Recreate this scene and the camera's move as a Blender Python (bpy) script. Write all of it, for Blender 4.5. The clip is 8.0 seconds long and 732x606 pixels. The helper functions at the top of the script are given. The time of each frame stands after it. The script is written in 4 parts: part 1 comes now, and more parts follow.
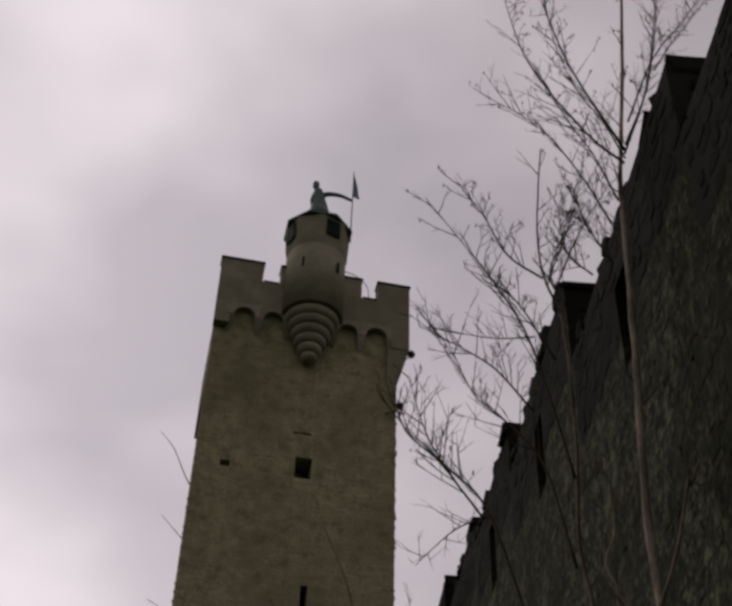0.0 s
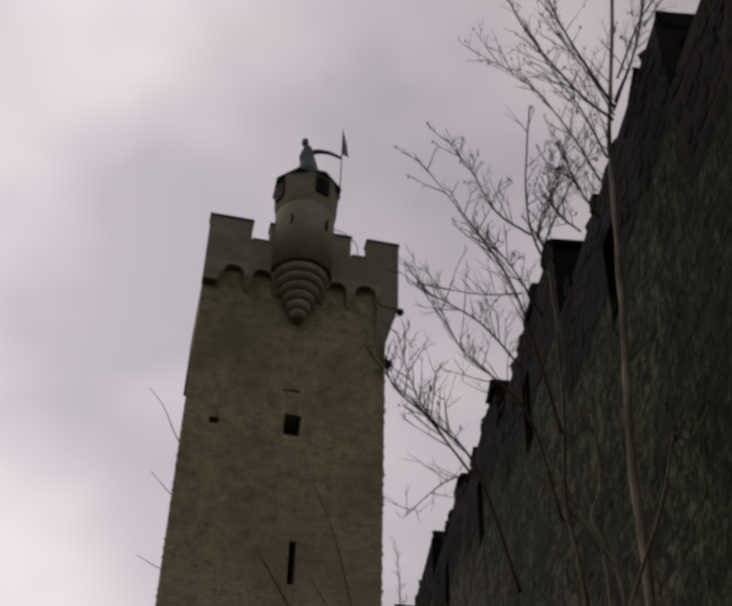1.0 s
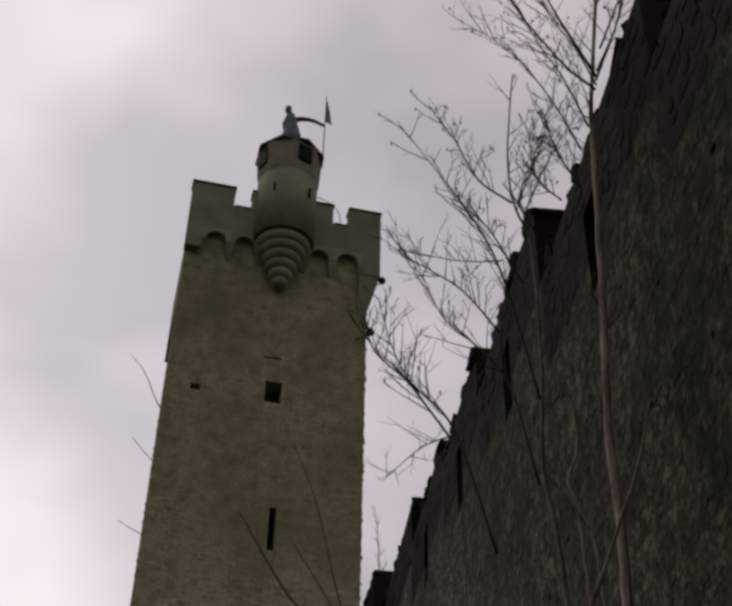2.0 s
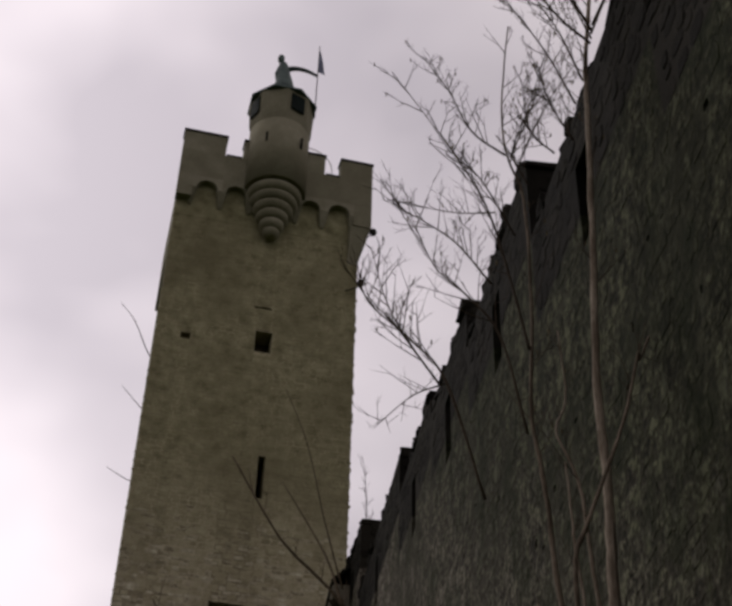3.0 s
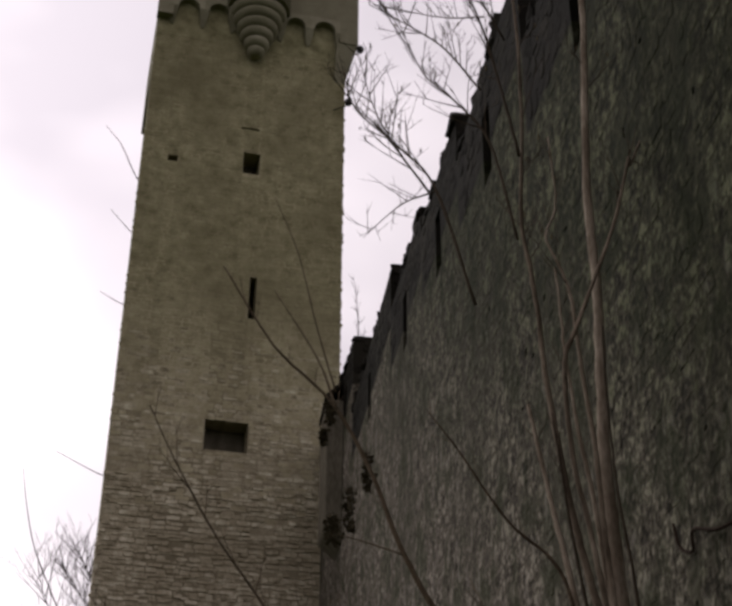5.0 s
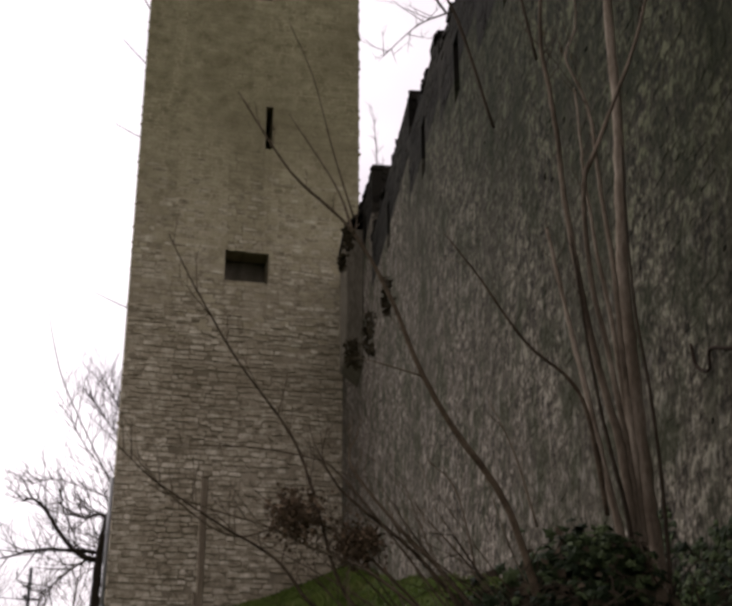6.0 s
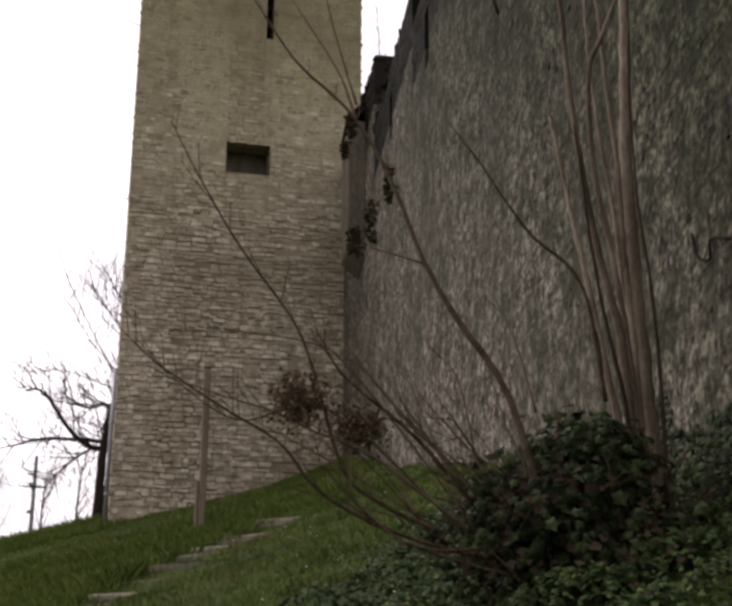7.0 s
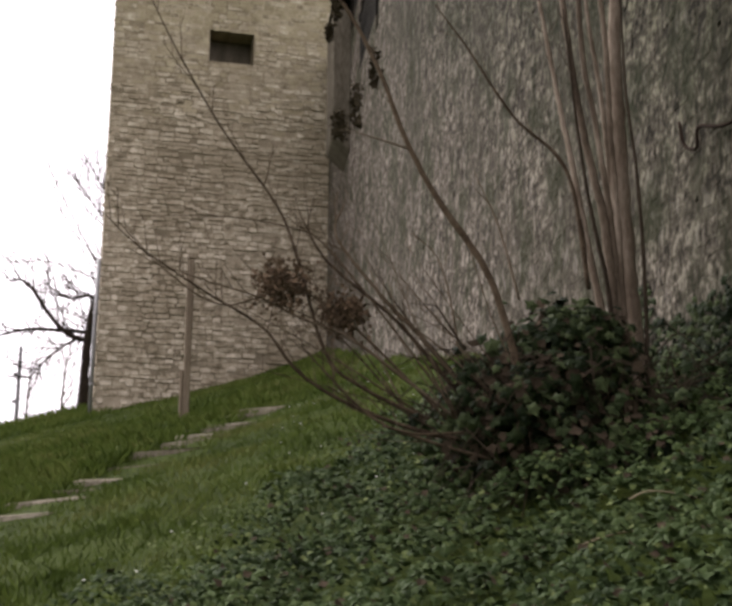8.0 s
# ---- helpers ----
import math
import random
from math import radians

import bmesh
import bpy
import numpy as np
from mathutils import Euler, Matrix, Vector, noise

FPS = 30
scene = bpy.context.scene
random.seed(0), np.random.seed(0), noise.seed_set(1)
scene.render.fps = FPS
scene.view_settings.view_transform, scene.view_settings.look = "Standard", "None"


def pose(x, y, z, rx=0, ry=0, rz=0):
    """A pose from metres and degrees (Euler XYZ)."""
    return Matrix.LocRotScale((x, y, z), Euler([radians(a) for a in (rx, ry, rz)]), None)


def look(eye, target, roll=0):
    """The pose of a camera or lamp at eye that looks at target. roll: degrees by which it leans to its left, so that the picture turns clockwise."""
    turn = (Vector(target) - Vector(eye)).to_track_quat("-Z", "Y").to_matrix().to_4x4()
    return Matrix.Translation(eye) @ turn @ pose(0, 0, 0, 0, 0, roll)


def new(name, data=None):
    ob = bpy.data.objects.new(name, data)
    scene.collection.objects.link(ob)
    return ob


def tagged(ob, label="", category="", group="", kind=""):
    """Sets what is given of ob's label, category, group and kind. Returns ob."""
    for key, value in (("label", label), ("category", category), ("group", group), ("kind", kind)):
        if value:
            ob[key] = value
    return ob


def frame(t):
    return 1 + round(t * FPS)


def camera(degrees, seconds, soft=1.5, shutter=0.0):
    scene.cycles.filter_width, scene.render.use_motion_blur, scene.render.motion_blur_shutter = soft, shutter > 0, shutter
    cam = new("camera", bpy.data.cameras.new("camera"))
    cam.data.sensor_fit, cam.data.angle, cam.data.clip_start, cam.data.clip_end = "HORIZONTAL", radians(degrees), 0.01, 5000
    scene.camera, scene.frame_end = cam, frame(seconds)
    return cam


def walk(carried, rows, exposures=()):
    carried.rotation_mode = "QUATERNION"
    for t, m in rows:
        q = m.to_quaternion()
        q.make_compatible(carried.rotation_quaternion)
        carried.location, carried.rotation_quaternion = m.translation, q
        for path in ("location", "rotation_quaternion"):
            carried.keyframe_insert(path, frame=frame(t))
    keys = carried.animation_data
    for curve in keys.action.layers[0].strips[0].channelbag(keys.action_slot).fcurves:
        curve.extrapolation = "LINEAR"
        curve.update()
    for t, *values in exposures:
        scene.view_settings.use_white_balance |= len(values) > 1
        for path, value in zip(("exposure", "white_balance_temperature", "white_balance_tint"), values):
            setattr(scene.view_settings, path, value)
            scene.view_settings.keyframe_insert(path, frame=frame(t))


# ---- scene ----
cam = camera(32.0, 8.0, soft=3.5)
PATH = [
    (0, (-0.952, -35.57, -4.904), (-0.685, -34.151, -3.52), 2.0),
    (0.5, (-0.952, -35.576, -4.912), (-0.681, -34.147, -3.54), 2.2),
    (1, (-0.947, -35.578, -4.935), (-0.653, -34.12, -3.599), 1.6),
    (1.5, (-0.953, -35.596, -4.961), (-0.63, -34.12, -3.651), 1.2),
    (2.8, (-0.98, -35.682, -5.092), (-0.637, -34.171, -3.827), 1.8),
    (3, (-0.994, -35.687, -5.094), (-0.636, -34.161, -3.851), 1.7),
    (3.5, (-0.984, -35.675, -5.083), (-0.593, -34.109, -3.903), 1.1),
    (4, (-0.978, -35.663, -5.096), (-0.579, -34.059, -3.97), 0.9),
    (5.3, (-0.97, -35.602, -5.174), (-0.551, -33.902, -4.205), 0.4),
    (5.5, (-0.964, -35.594, -5.169), (-0.547, -33.873, -4.24), 0.7),
    (6, (-0.957, -35.596, -5.188), (-0.544, -33.8, -4.411), -0.1),
    (6.5, (-0.962, -35.603, -5.213), (-0.548, -33.775, -4.515), 0.3),
    (7, (-0.967, -35.617, -5.24), (-0.543, -33.764, -4.618), 0.2),
    (7.5, (-0.97, -35.622, -5.261), (-0.527, -33.752, -4.709), 0.1),
    (8, (-0.955, -35.579, -5.28), (-0.496, -33.688, -4.817), 0.4),
]
walk(cam, [(t, look(eye, target, roll)) for t, eye, target, roll in PATH],
     exposures=[(0.0, -0.05), (1.5, 0.02), (3.0, 0.28), (4.0, 0.42), (5.5, 0.91), (6.5, 1.2), (7.0, 1.45), (7.5, 1.69), (8.0, 2.0)])

# ---- light: a bright overcast sky, the veiled sun ahead of the camera ----
SUN_EL, SUN_AZ = radians(38), radians(-32)
world = bpy.data.worlds.new("sky")
scene.world = world
world.use_nodes = True
wn, wl = world.node_tree.nodes, world.node_tree.links
wn.clear()
w_out = wn.new("ShaderNodeOutputWorld")
w_bg = wn.new("ShaderNodeBackground")
w_sky = wn.new("ShaderNodeTexSky")
w_sky.sky_type, w_sky.sun_disc = "NISHITA", False
w_sky.sun_elevation, w_sky.sun_rotation = SUN_EL, SUN_AZ
w_co = wn.new("ShaderNodeTexCoord")
w_map = wn.new("ShaderNodeMapping")
w_map.inputs["Scale"].default_value = (1.0, 1.0, 1.7)
w_map.inputs["Location"].default_value = (-.06, .0, .12)
w_noise = wn.new("ShaderNodeTexNoise")
w_noise.inputs["Scale"].default_value = 3.4
w_noise.inputs["Detail"].default_value = 3.0
w_noise.inputs["Roughness"].default_value = 0.42
w_noise.inputs["Distortion"].default_value = 0.15
w_ramp = wn.new("ShaderNodeValToRGB")
w_ramp.color_ramp.elements[0].position, w_ramp.color_ramp.elements[1].position = 0.33, 0.67
w_ramp.color_ramp.elements[0].color = (5.7, 5.1, 5.5, 1)
w_ramp.color_ramp.elements[1].color = (9.9, 8.85, 9.2, 1)
w_mix = wn.new("ShaderNodeMix")
w_mix.data_type = "RGBA"
w_mix.inputs["Factor"].default_value = 0.93
wl.new(w_co.outputs["Generated"], w_map.inputs["Vector"])
wl.new(w_map.outputs["Vector"], w_noise.inputs["Vector"])
wl.new(w_noise.outputs["Fac"], w_ramp.inputs["Fac"])
wl.new(w_sky.outputs["Color"], w_mix.inputs["A"])
wl.new(w_ramp.outputs["Color"], w_mix.inputs["B"])
# the cloud is brighter towards the veiled sun
w_dot = wn.new("ShaderNodeVectorMath")
w_dot.operation = "DOT_PRODUCT"
w_dot.inputs[1].default_value = (math.sin(SUN_AZ) * math.cos(SUN_EL), math.cos(SUN_AZ) * math.cos(SUN_EL), math.sin(SUN_EL))
w_near = wn.new("ShaderNodeMapRange")
w_near.inputs["From Min"].default_value, w_near.inputs["From Max"].default_value = 0.7, 1.0
w_near.inputs["To Min"].default_value, w_near.inputs["To Max"].default_value = 0.62, 1.26
w_mul = wn.new("ShaderNodeVectorMath")
w_mul.operation = "SCALE"
wl.new(w_co.outputs["Generated"], w_dot.inputs[0])
wl.new(w_dot.outputs["Value"], w_near.inputs["Value"])
wl.new(w_mix.outputs["Result"], w_mul.inputs[0])
wl.new(w_near.outputs["Result"], w_mul.inputs["Scale"])
wl.new(w_mul.outputs["Vector"], w_bg.inputs["Color"])
w_bg.inputs["Strength"].default_value = 0.09
wl.new(w_bg.outputs["Background"], w_out.inputs["Surface"])

sun_data = bpy.data.lights.new("sun", "SUN")
sun_data.energy, sun_data.angle, sun_data.color = 0.5, radians(20), (1.0, 0.96, 0.9)
sun = new("sun", sun_data)
sun.matrix_world = look((0, 0, 60), (0 - 10 * math.sin(SUN_AZ), -10 * math.cos(SUN_AZ), 60 - 10 * math.tan(SUN_EL)))


# ---- materials ----
def material(name, colors, rough=0.9, scale=3.0, fine=40.0, bump=0.4, vary=0.5, metal=0.0, stain=None, stretch=(1, 1, 1), height_tint=None, moss=None, gloss=0.04, grain=0.6, lime=None):
    """Two noises and the random value of each piece run along a ramp of colours; stain: a darker colour in large patches."""
    m = bpy.data.materials.new(name)
    m.use_nodes = True
    n, l = m.node_tree.nodes, m.node_tree.links
    bsdf = n["Principled BSDF"]
    bsdf.inputs["Roughness"].default_value = rough
    bsdf.inputs["Metallic"].default_value = metal
    bsdf.inputs["Specular IOR Level"].default_value = gloss
    geo, info = n.new("ShaderNodeNewGeometry"), n.new("ShaderNodeObjectInfo")
    mp = n.new("ShaderNodeMapping")
    mp.inputs["Scale"].default_value = stretch
    l.new(geo.outputs["Position"], mp.inputs["Vector"])
    big, small = n.new("ShaderNodeTexNoise"), n.new("ShaderNodeTexNoise")
    big.inputs["Scale"].default_value, big.inputs["Detail"].default_value = scale, 5
    small.inputs["Scale"].default_value, small.inputs["Detail"].default_value = fine, 4
    for t in (big, small):
        l.new(mp.outputs["Vector"], t.inputs["Vector"])

    def maths(op, a, b):
        q = n.new("ShaderNodeMath")
        q.operation = op
        for socket, v in zip(q.inputs, (a, b)):
            if isinstance(v, (int, float)):
                socket.default_value = v
            else:
                l.new(v, socket)
        return q.outputs[0]

    rnd = maths("FRACT", maths("ADD", info.outputs["Random"], geo.outputs["Random Per Island"]), 0)
    mixed = maths("ADD", maths("MULTIPLY", rnd, vary),
                  maths("ADD", maths("MULTIPLY", maths("SUBTRACT", big.outputs["Fac"], 0.27), (1 - vary) * 2.1), maths("MULTIPLY", maths("SUBTRACT", small.outputs["Fac"], 0.5), grain)))
    ramp = n.new("ShaderNodeValToRGB")
    e = ramp.color_ramp.elements
    while len(e) < len(colors):
        e.new(0.5)
    for k, c in enumerate(colors):
        e[k].position, e[k].color = 0.15 + 0.7 * k / max(1, len(colors) - 1), (*c, 1)
    l.new(mixed, ramp.inputs["Fac"])
    out = ramp.outputs["Color"]
    if stain:
        patch = n.new("ShaderNodeTexNoise")
        patch.inputs["Scale"].default_value, patch.inputs["Detail"].default_value = 0.35, 6
        l.new(mp.outputs["Vector"], patch.inputs["Vector"])
        pr = n.new("ShaderNodeValToRGB")
        pr.color_ramp.elements[0].position, pr.color_ramp.elements[1].position = 0.45, 0.7
        l.new(patch.outputs["Fac"], pr.inputs["Fac"])
        mx = n.new("ShaderNodeMix")
        mx.data_type = "RGBA"
        l.new(maths("MULTIPLY", pr.outputs["Color"], 0.75), mx.inputs["Factor"])
        l.new(out, mx.inputs["A"])
        mx.inputs["B"].default_value = (*stain, 1)
        out = mx.outputs["Result"]
    if moss:
        green = n.new("ShaderNodeTexNoise")
        green.inputs["Scale"].default_value, green.inputs["Detail"].default_value, green.inputs["Roughness"].default_value = 1.3, 7, .65
        l.new(geo.outputs["Position"], green.inputs["Vector"])
        gr = n.new("ShaderNodeValToRGB")
        gr.color_ramp.elements[0].position, gr.color_ramp.elements[1].position = .47, .62
        l.new(green.outputs["Fac"], gr.inputs["Fac"])
        mg = n.new("ShaderNodeMix")
        mg.data_type = "RGBA"
        l.new(maths("MULTIPLY", gr.outputs["Color"], .74), mg.inputs["Factor"])
        l.new(out, mg.inputs["A"])
        mg.inputs["B"].default_value = (*moss, 1)
        out = mg.outputs["Result"]
    if lime:
        # pale lime runs, drawn out downwards
        runs, lm = n.new("ShaderNodeTexNoise"), n.new("ShaderNodeMapping")
        lm.inputs["Scale"].default_value = (1, 1, .6)
        runs.inputs["Scale"].default_value, runs.inputs["Detail"].default_value, runs.inputs["Roughness"].default_value = 4.5, 6, .7
        l.new(geo.outputs["Position"], lm.inputs["Vector"])
        l.new(lm.outputs["Vector"], runs.inputs["Vector"])
        lr = n.new("ShaderNodeValToRGB")
        lr.color_ramp.elements[0].position, lr.color_ramp.elements[1].position = .56, .74
        l.new(runs.outputs["Fac"], lr.inputs["Fac"])
        ml = n.new("ShaderNodeMix")
        ml.data_type = "RGBA"
        l.new(maths("MULTIPLY", lr.outputs["Color"], .6), ml.inputs["Factor"])
        l.new(out, ml.inputs["A"])
        ml.inputs["B"].default_value = (*lime, 1)
        out = ml.outputs["Result"]
    if height_tint:
        # multiplied darker upwards, and towards -Y by lean, with a ragged lower edge
        low, high, color, most, lean = height_tint
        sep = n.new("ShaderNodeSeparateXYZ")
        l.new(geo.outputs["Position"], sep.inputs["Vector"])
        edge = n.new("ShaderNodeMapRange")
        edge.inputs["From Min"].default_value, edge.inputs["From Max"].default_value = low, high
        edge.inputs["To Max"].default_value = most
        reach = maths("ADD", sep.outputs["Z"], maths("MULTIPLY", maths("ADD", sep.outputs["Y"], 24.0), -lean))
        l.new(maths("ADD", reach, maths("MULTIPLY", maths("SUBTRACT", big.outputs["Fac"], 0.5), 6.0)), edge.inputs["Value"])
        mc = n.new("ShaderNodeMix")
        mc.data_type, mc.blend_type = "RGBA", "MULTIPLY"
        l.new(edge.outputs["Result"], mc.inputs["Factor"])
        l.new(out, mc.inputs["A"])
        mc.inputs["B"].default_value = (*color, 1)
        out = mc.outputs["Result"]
    l.new(out, bsdf.inputs["Base Color"])
    if bump:
        bp = n.new("ShaderNodeBump")
        bp.inputs["Strength"].default_value, bp.inputs["Distance"].default_value = bump, 0.03
        l.new(maths("ADD", big.outputs["Fac"], small.outputs["Fac"]), bp.inputs["Height"])
        l.new(bp.outputs["Normal"], bsdf.inputs["Normal"])
    return m


TOWER_STONE = material("tower_sandstone", [(0.188, 0.160, 0.112), (0.365, 0.320, 0.236), (0.509, 0.455, 0.354), (0.709, 0.646, 0.528)], scale=4, fine=22, vary=.38, grain=1.0, stain=(.3, .255, .18), height_tint=(4.0, 17.0, (.53, .56, .46), .95, 0))
UPPER_STONE = material("smoothed_upper_sandstone", [(0.258, 0.224, 0.150), (0.364, 0.319, 0.220), (0.447, 0.396, 0.282), (0.540, 0.486, 0.360)], scale=2.2, fine=16, vary=.14, grain=.8, stain=(.26, .222, .15), height_tint=(4.0, 17.0, (.53, .56, .46), .95, 0))
MORTAR = material("lime_mortar", [(0.168, 0.143, 0.101), (0.314, 0.271, 0.199), (0.437, 0.383, 0.291)], scale=3, grain=1.3, stain=(.17, .145, .1), height_tint=(4.0, 17.0, (.8, .83, .7), .95, 0))
PARAPET = material("parapet_render", [(0.165, 0.155, 0.106), (0.221, 0.208, 0.148), (0.278, 0.262, 0.194)], scale=1.6, fine=14, stain=(.15, .137, .094))
WALL_STONE = material("wall_rubble_stone", [(.022, .019, .014), (.085, .074, .058), (.15, .132, .108), (.33, .295, .25)], scale=6, fine=17, vary=.12, grain=1.9, stain=(.055, .05, .036), moss=(.03, .034, .016), lime=(.4, .365, .325), height_tint=(-2.5, 3.0, (.255, .31, .2), .94, .66))
WALL_MORTAR = material("wall_mortar", [(.03, .026, .02), (.085, .074, .058), (.16, .141, .115)], scale=6, fine=17, vary=.12, grain=1.9, stain=(.055, .05, .036), moss=(.03, .034, .016), lime=(.4, .365, .325), height_tint=(-2.5, 3.0, (.255, .31, .2), .94, .66))
DARK_STONE = material("near_black_stone", [(.006, .0056, .0042), (.012, .011, .0085), (.022, .02, .015)], scale=1.5)
OLD_BOARD = material("dark_old_board", [(.04, .036, .025), (.09, .08, .058), (.15, .135, .105)], scale=2.5, stretch=(1, 1, .3))
BAY_RENDER = material("stained_bay_render", [(.09, .08, .06), (.16, .143, .11), (.24, .218, .17)], scale=2.2, fine=18, grain=1.0, stretch=(1, 1, .3), stain=(.1, .092, .066))
COPPER = material("weathered_copper", [(.03, .045, .045), (.06, .085, .08), (.10, .14, .125)], rough=.6, scale=3, gloss=.25)
DARK_SHUTTER = material("dark_shutter_paint", [(.006, .010, .009), (.014, .02, .018)], rough=.7, scale=4)
RUST = material("rusty_iron", [(.014, .01, .008), (.04, .028, .02)], rough=.95, scale=12)
IRON = material("dark_iron", [(.012, .011, .011), (.03, .027, .025)], rough=.75, metal=.2, scale=6, gloss=.25)
GALVANISED = material("galvanised_metal", [(.25, .25, .25), (.36, .36, .36)], rough=.5, metal=.5, scale=5, gloss=.25)
PAINTED = material("pale_painted_tube", [(.5, .46, .47), (.62, .58, .6)], rough=.5, scale=5, gloss=.25)
CLOTH = material("faded_flag_sheet", [(.12, .13, .2), (.22, .23, .3)], rough=.7, scale=5)
BARK = material("hazel_bark", [(.07, .054, .038), (.17, .136, .1), (.33, .28, .22)], rough=.8, scale=7, fine=60, vary=.35, stretch=(1, 1, .25))
TWIG = material("twig_bark", [(.03, .023, .016), (.07, .054, .037)], rough=.85, scale=9)
SHOOT = material("brown_shoot_bark", [(.045, .033, .022), (.1, .076, .05), (.15, .12, .085)], rough=.85, scale=9)
DARK_TWIG = material("dark_twig_bark", [(.02, .016, .013), (.05, .04, .03)], rough=.9, scale=9)
CATKIN = material("catkin", [(.07, .055, .03), (.13, .105, .055)], rough=.95, scale=20)
GRASS = material("grass", [(0.045, 0.070, 0.014), (0.072, 0.106, 0.020), (0.098, 0.129, 0.030), (0.138, 0.151, 0.048)], rough=.75, scale=.8, fine=5, bump=0, vary=.2, grain=.5)
SOIL = material("grassy_soil", [(.024, .036, .008), (.042, .06, .012), (.06, .07, .02)], scale=1.0, fine=14, bump=.8)
IVY = material("ivy_leaf", [(0.0198, 0.0348, 0.0108), (0.0396, 0.0636, 0.0204), (0.0686, 0.1008, 0.0336)], rough=.7, scale=1.6, fine=9, bump=0, vary=.3, gloss=.1)
HERB = material("low_herb_leaf", [(0.0455, 0.069, 0.0207), (0.0759, 0.1058, 0.0333), (0.1202, 0.1472, 0.0529)], rough=.7, scale=3, fine=30, bump=0, vary=.6, gloss=.08)
DARK_IVY = material("dark_ivy_leaf", [(0.0065, 0.0116, 0.0043), (0.0179, 0.029, 0.0101), (0.0585, 0.0783, 0.0319)], rough=.7, scale=2, fine=30, bump=0, vary=.7, gloss=.08)
DEAD_LEAF = material("dead_leaf", [(0.028, 0.0217, 0.014), (0.07, 0.0546, 0.0364)], rough=.9, scale=4, bump=0, vary=.7)
DRIED = material("dried_flower", [(.06, .042, .026), (.17, .122, .078)], rough=.95, scale=6, bump=0, vary=.7)
WITHERED = material("withered_hanging_leaf", [(.03, .025, .014), (.06, .05, .03)], rough=.9, scale=4, bump=0, vary=.7)
DRY_STALK = material("pale_dry_stalk", [(.22, .19, .12), (.36, .31, .21)], rough=.8, scale=9)
PETAL = material("white_petal", [(.65, .65, .6), (.8, .8, .76)], rough=.7, scale=5, bump=0)
STEP_STONE = material("worn_step_stone", [(.11, .098, .068), (.22, .2, .15), (.34, .31, .24)], scale=5, fine=22)
POLE_GREY = material("weathered_grey_pole", [(.16, .16, .17), (.26, .26, .27)], rough=.8, scale=5)
POST_WOOD = material("weathered_post_wood", [(.11, .085, .06), (.2, .165, .12), (.27, .23, .17)], scale=4, stretch=(1, 1, .15))


# ---- mesh helpers ----
def mesh_object(name, verts, faces, mat, parent=None, label="", smooth=False):
    me = bpy.data.meshes.new(name)
    me.from_pydata([tuple(v) for v in verts], [], [tuple(f) for f in faces])
    me.materials.append(mat)
    if smooth:
        me.polygons.foreach_set("use_smooth", [True] * len(me.polygons))
    ob = new(name, me)
    if parent:
        ob.parent = parent
    if label:
        ob["label"] = label
    return ob


def part(name, bm, mat, parent, label="", smooth=False):
    me = bpy.data.meshes.new(name)
    bm.normal_update()
    bm.to_mesh(me)
    bm.free()
    me.materials.append(mat)
    if smooth:
        me.polygons.foreach_set("use_smooth", [True] * len(me.polygons))
    ob = new(name, me)
    ob.parent = parent
    if label:
        ob["label"] = label
    return ob


def bm_box(x0, x1, y0, y1, z0, z1, bevel=0.0, bm=None):
    bm = bm or bmesh.new()
    made = bmesh.ops.create_cube(bm, size=1)["verts"]
    for v in made:
        v.co = Vector(((x0 + x1) / 2 + v.co.x * (x1 - x0), (y0 + y1) / 2 + v.co.y * (y1 - y0), (z0 + z1) / 2 + v.co.z * (z1 - z0)))
    if bevel:
        es = list({e for v in made for e in v.link_edges})
        bmesh.ops.bevel(bm, geom=es, offset=bevel, segments=1, affect="EDGES")
    return bm


def bm_lathe(profile, steps=28, cx=0.0, cy=0.0, turn=0.0):
    """A closed turned body from (radius, z) pairs, bottom to top."""
    bm = bmesh.new()
    rings = []
    for r, z in profile:
        rings.append([bm.verts.new((cx + r * math.cos(turn + 2 * math.pi * k / steps), cy + r * math.sin(turn + 2 * math.pi * k / steps), z)) for k in range(steps)])
    for a, b in zip(rings, rings[1:]):
        for k in range(steps):
            bm.faces.new((a[k], a[(k + 1) % steps], b[(k + 1) % steps], b[k]))
    bm.faces.new(rings[0][::-1])
    bm.faces.new(rings[-1])
    return bm


def tube_arrays(points, radii, sides=6):
    """Vertices and faces of a tapered tube along points."""
    pts = [Vector(p) for p in points]
    verts, faces = [], []
    up = Vector((0.31, 0.95, 0.1)).normalized()
    for k, p in enumerate(pts):
        d = (pts[min(k + 1, len(pts) - 1)] - pts[max(k - 1, 0)]).normalized()
        a = d.cross(up)
        a = a.normalized() if a.length > 1e-4 else Vector((1, 0, 0))
        b = d.cross(a)
        for s in range(sides):
            q = 2 * math.pi * s / sides
            verts.append(p + radii[k] * (math.cos(q) * a + math.sin(q) * b))
    for k in range(len(pts) - 1):
        for s in range(sides):
            i, j = k * sides + s, k * sides + (s + 1) % sides
            faces.append((i, j, j + sides, i + sides))
    faces.append(tuple(range(sides))[::-1])
    faces.append(tuple(range((len(pts) - 1) * sides, len(pts) * sides)))
    return verts, faces


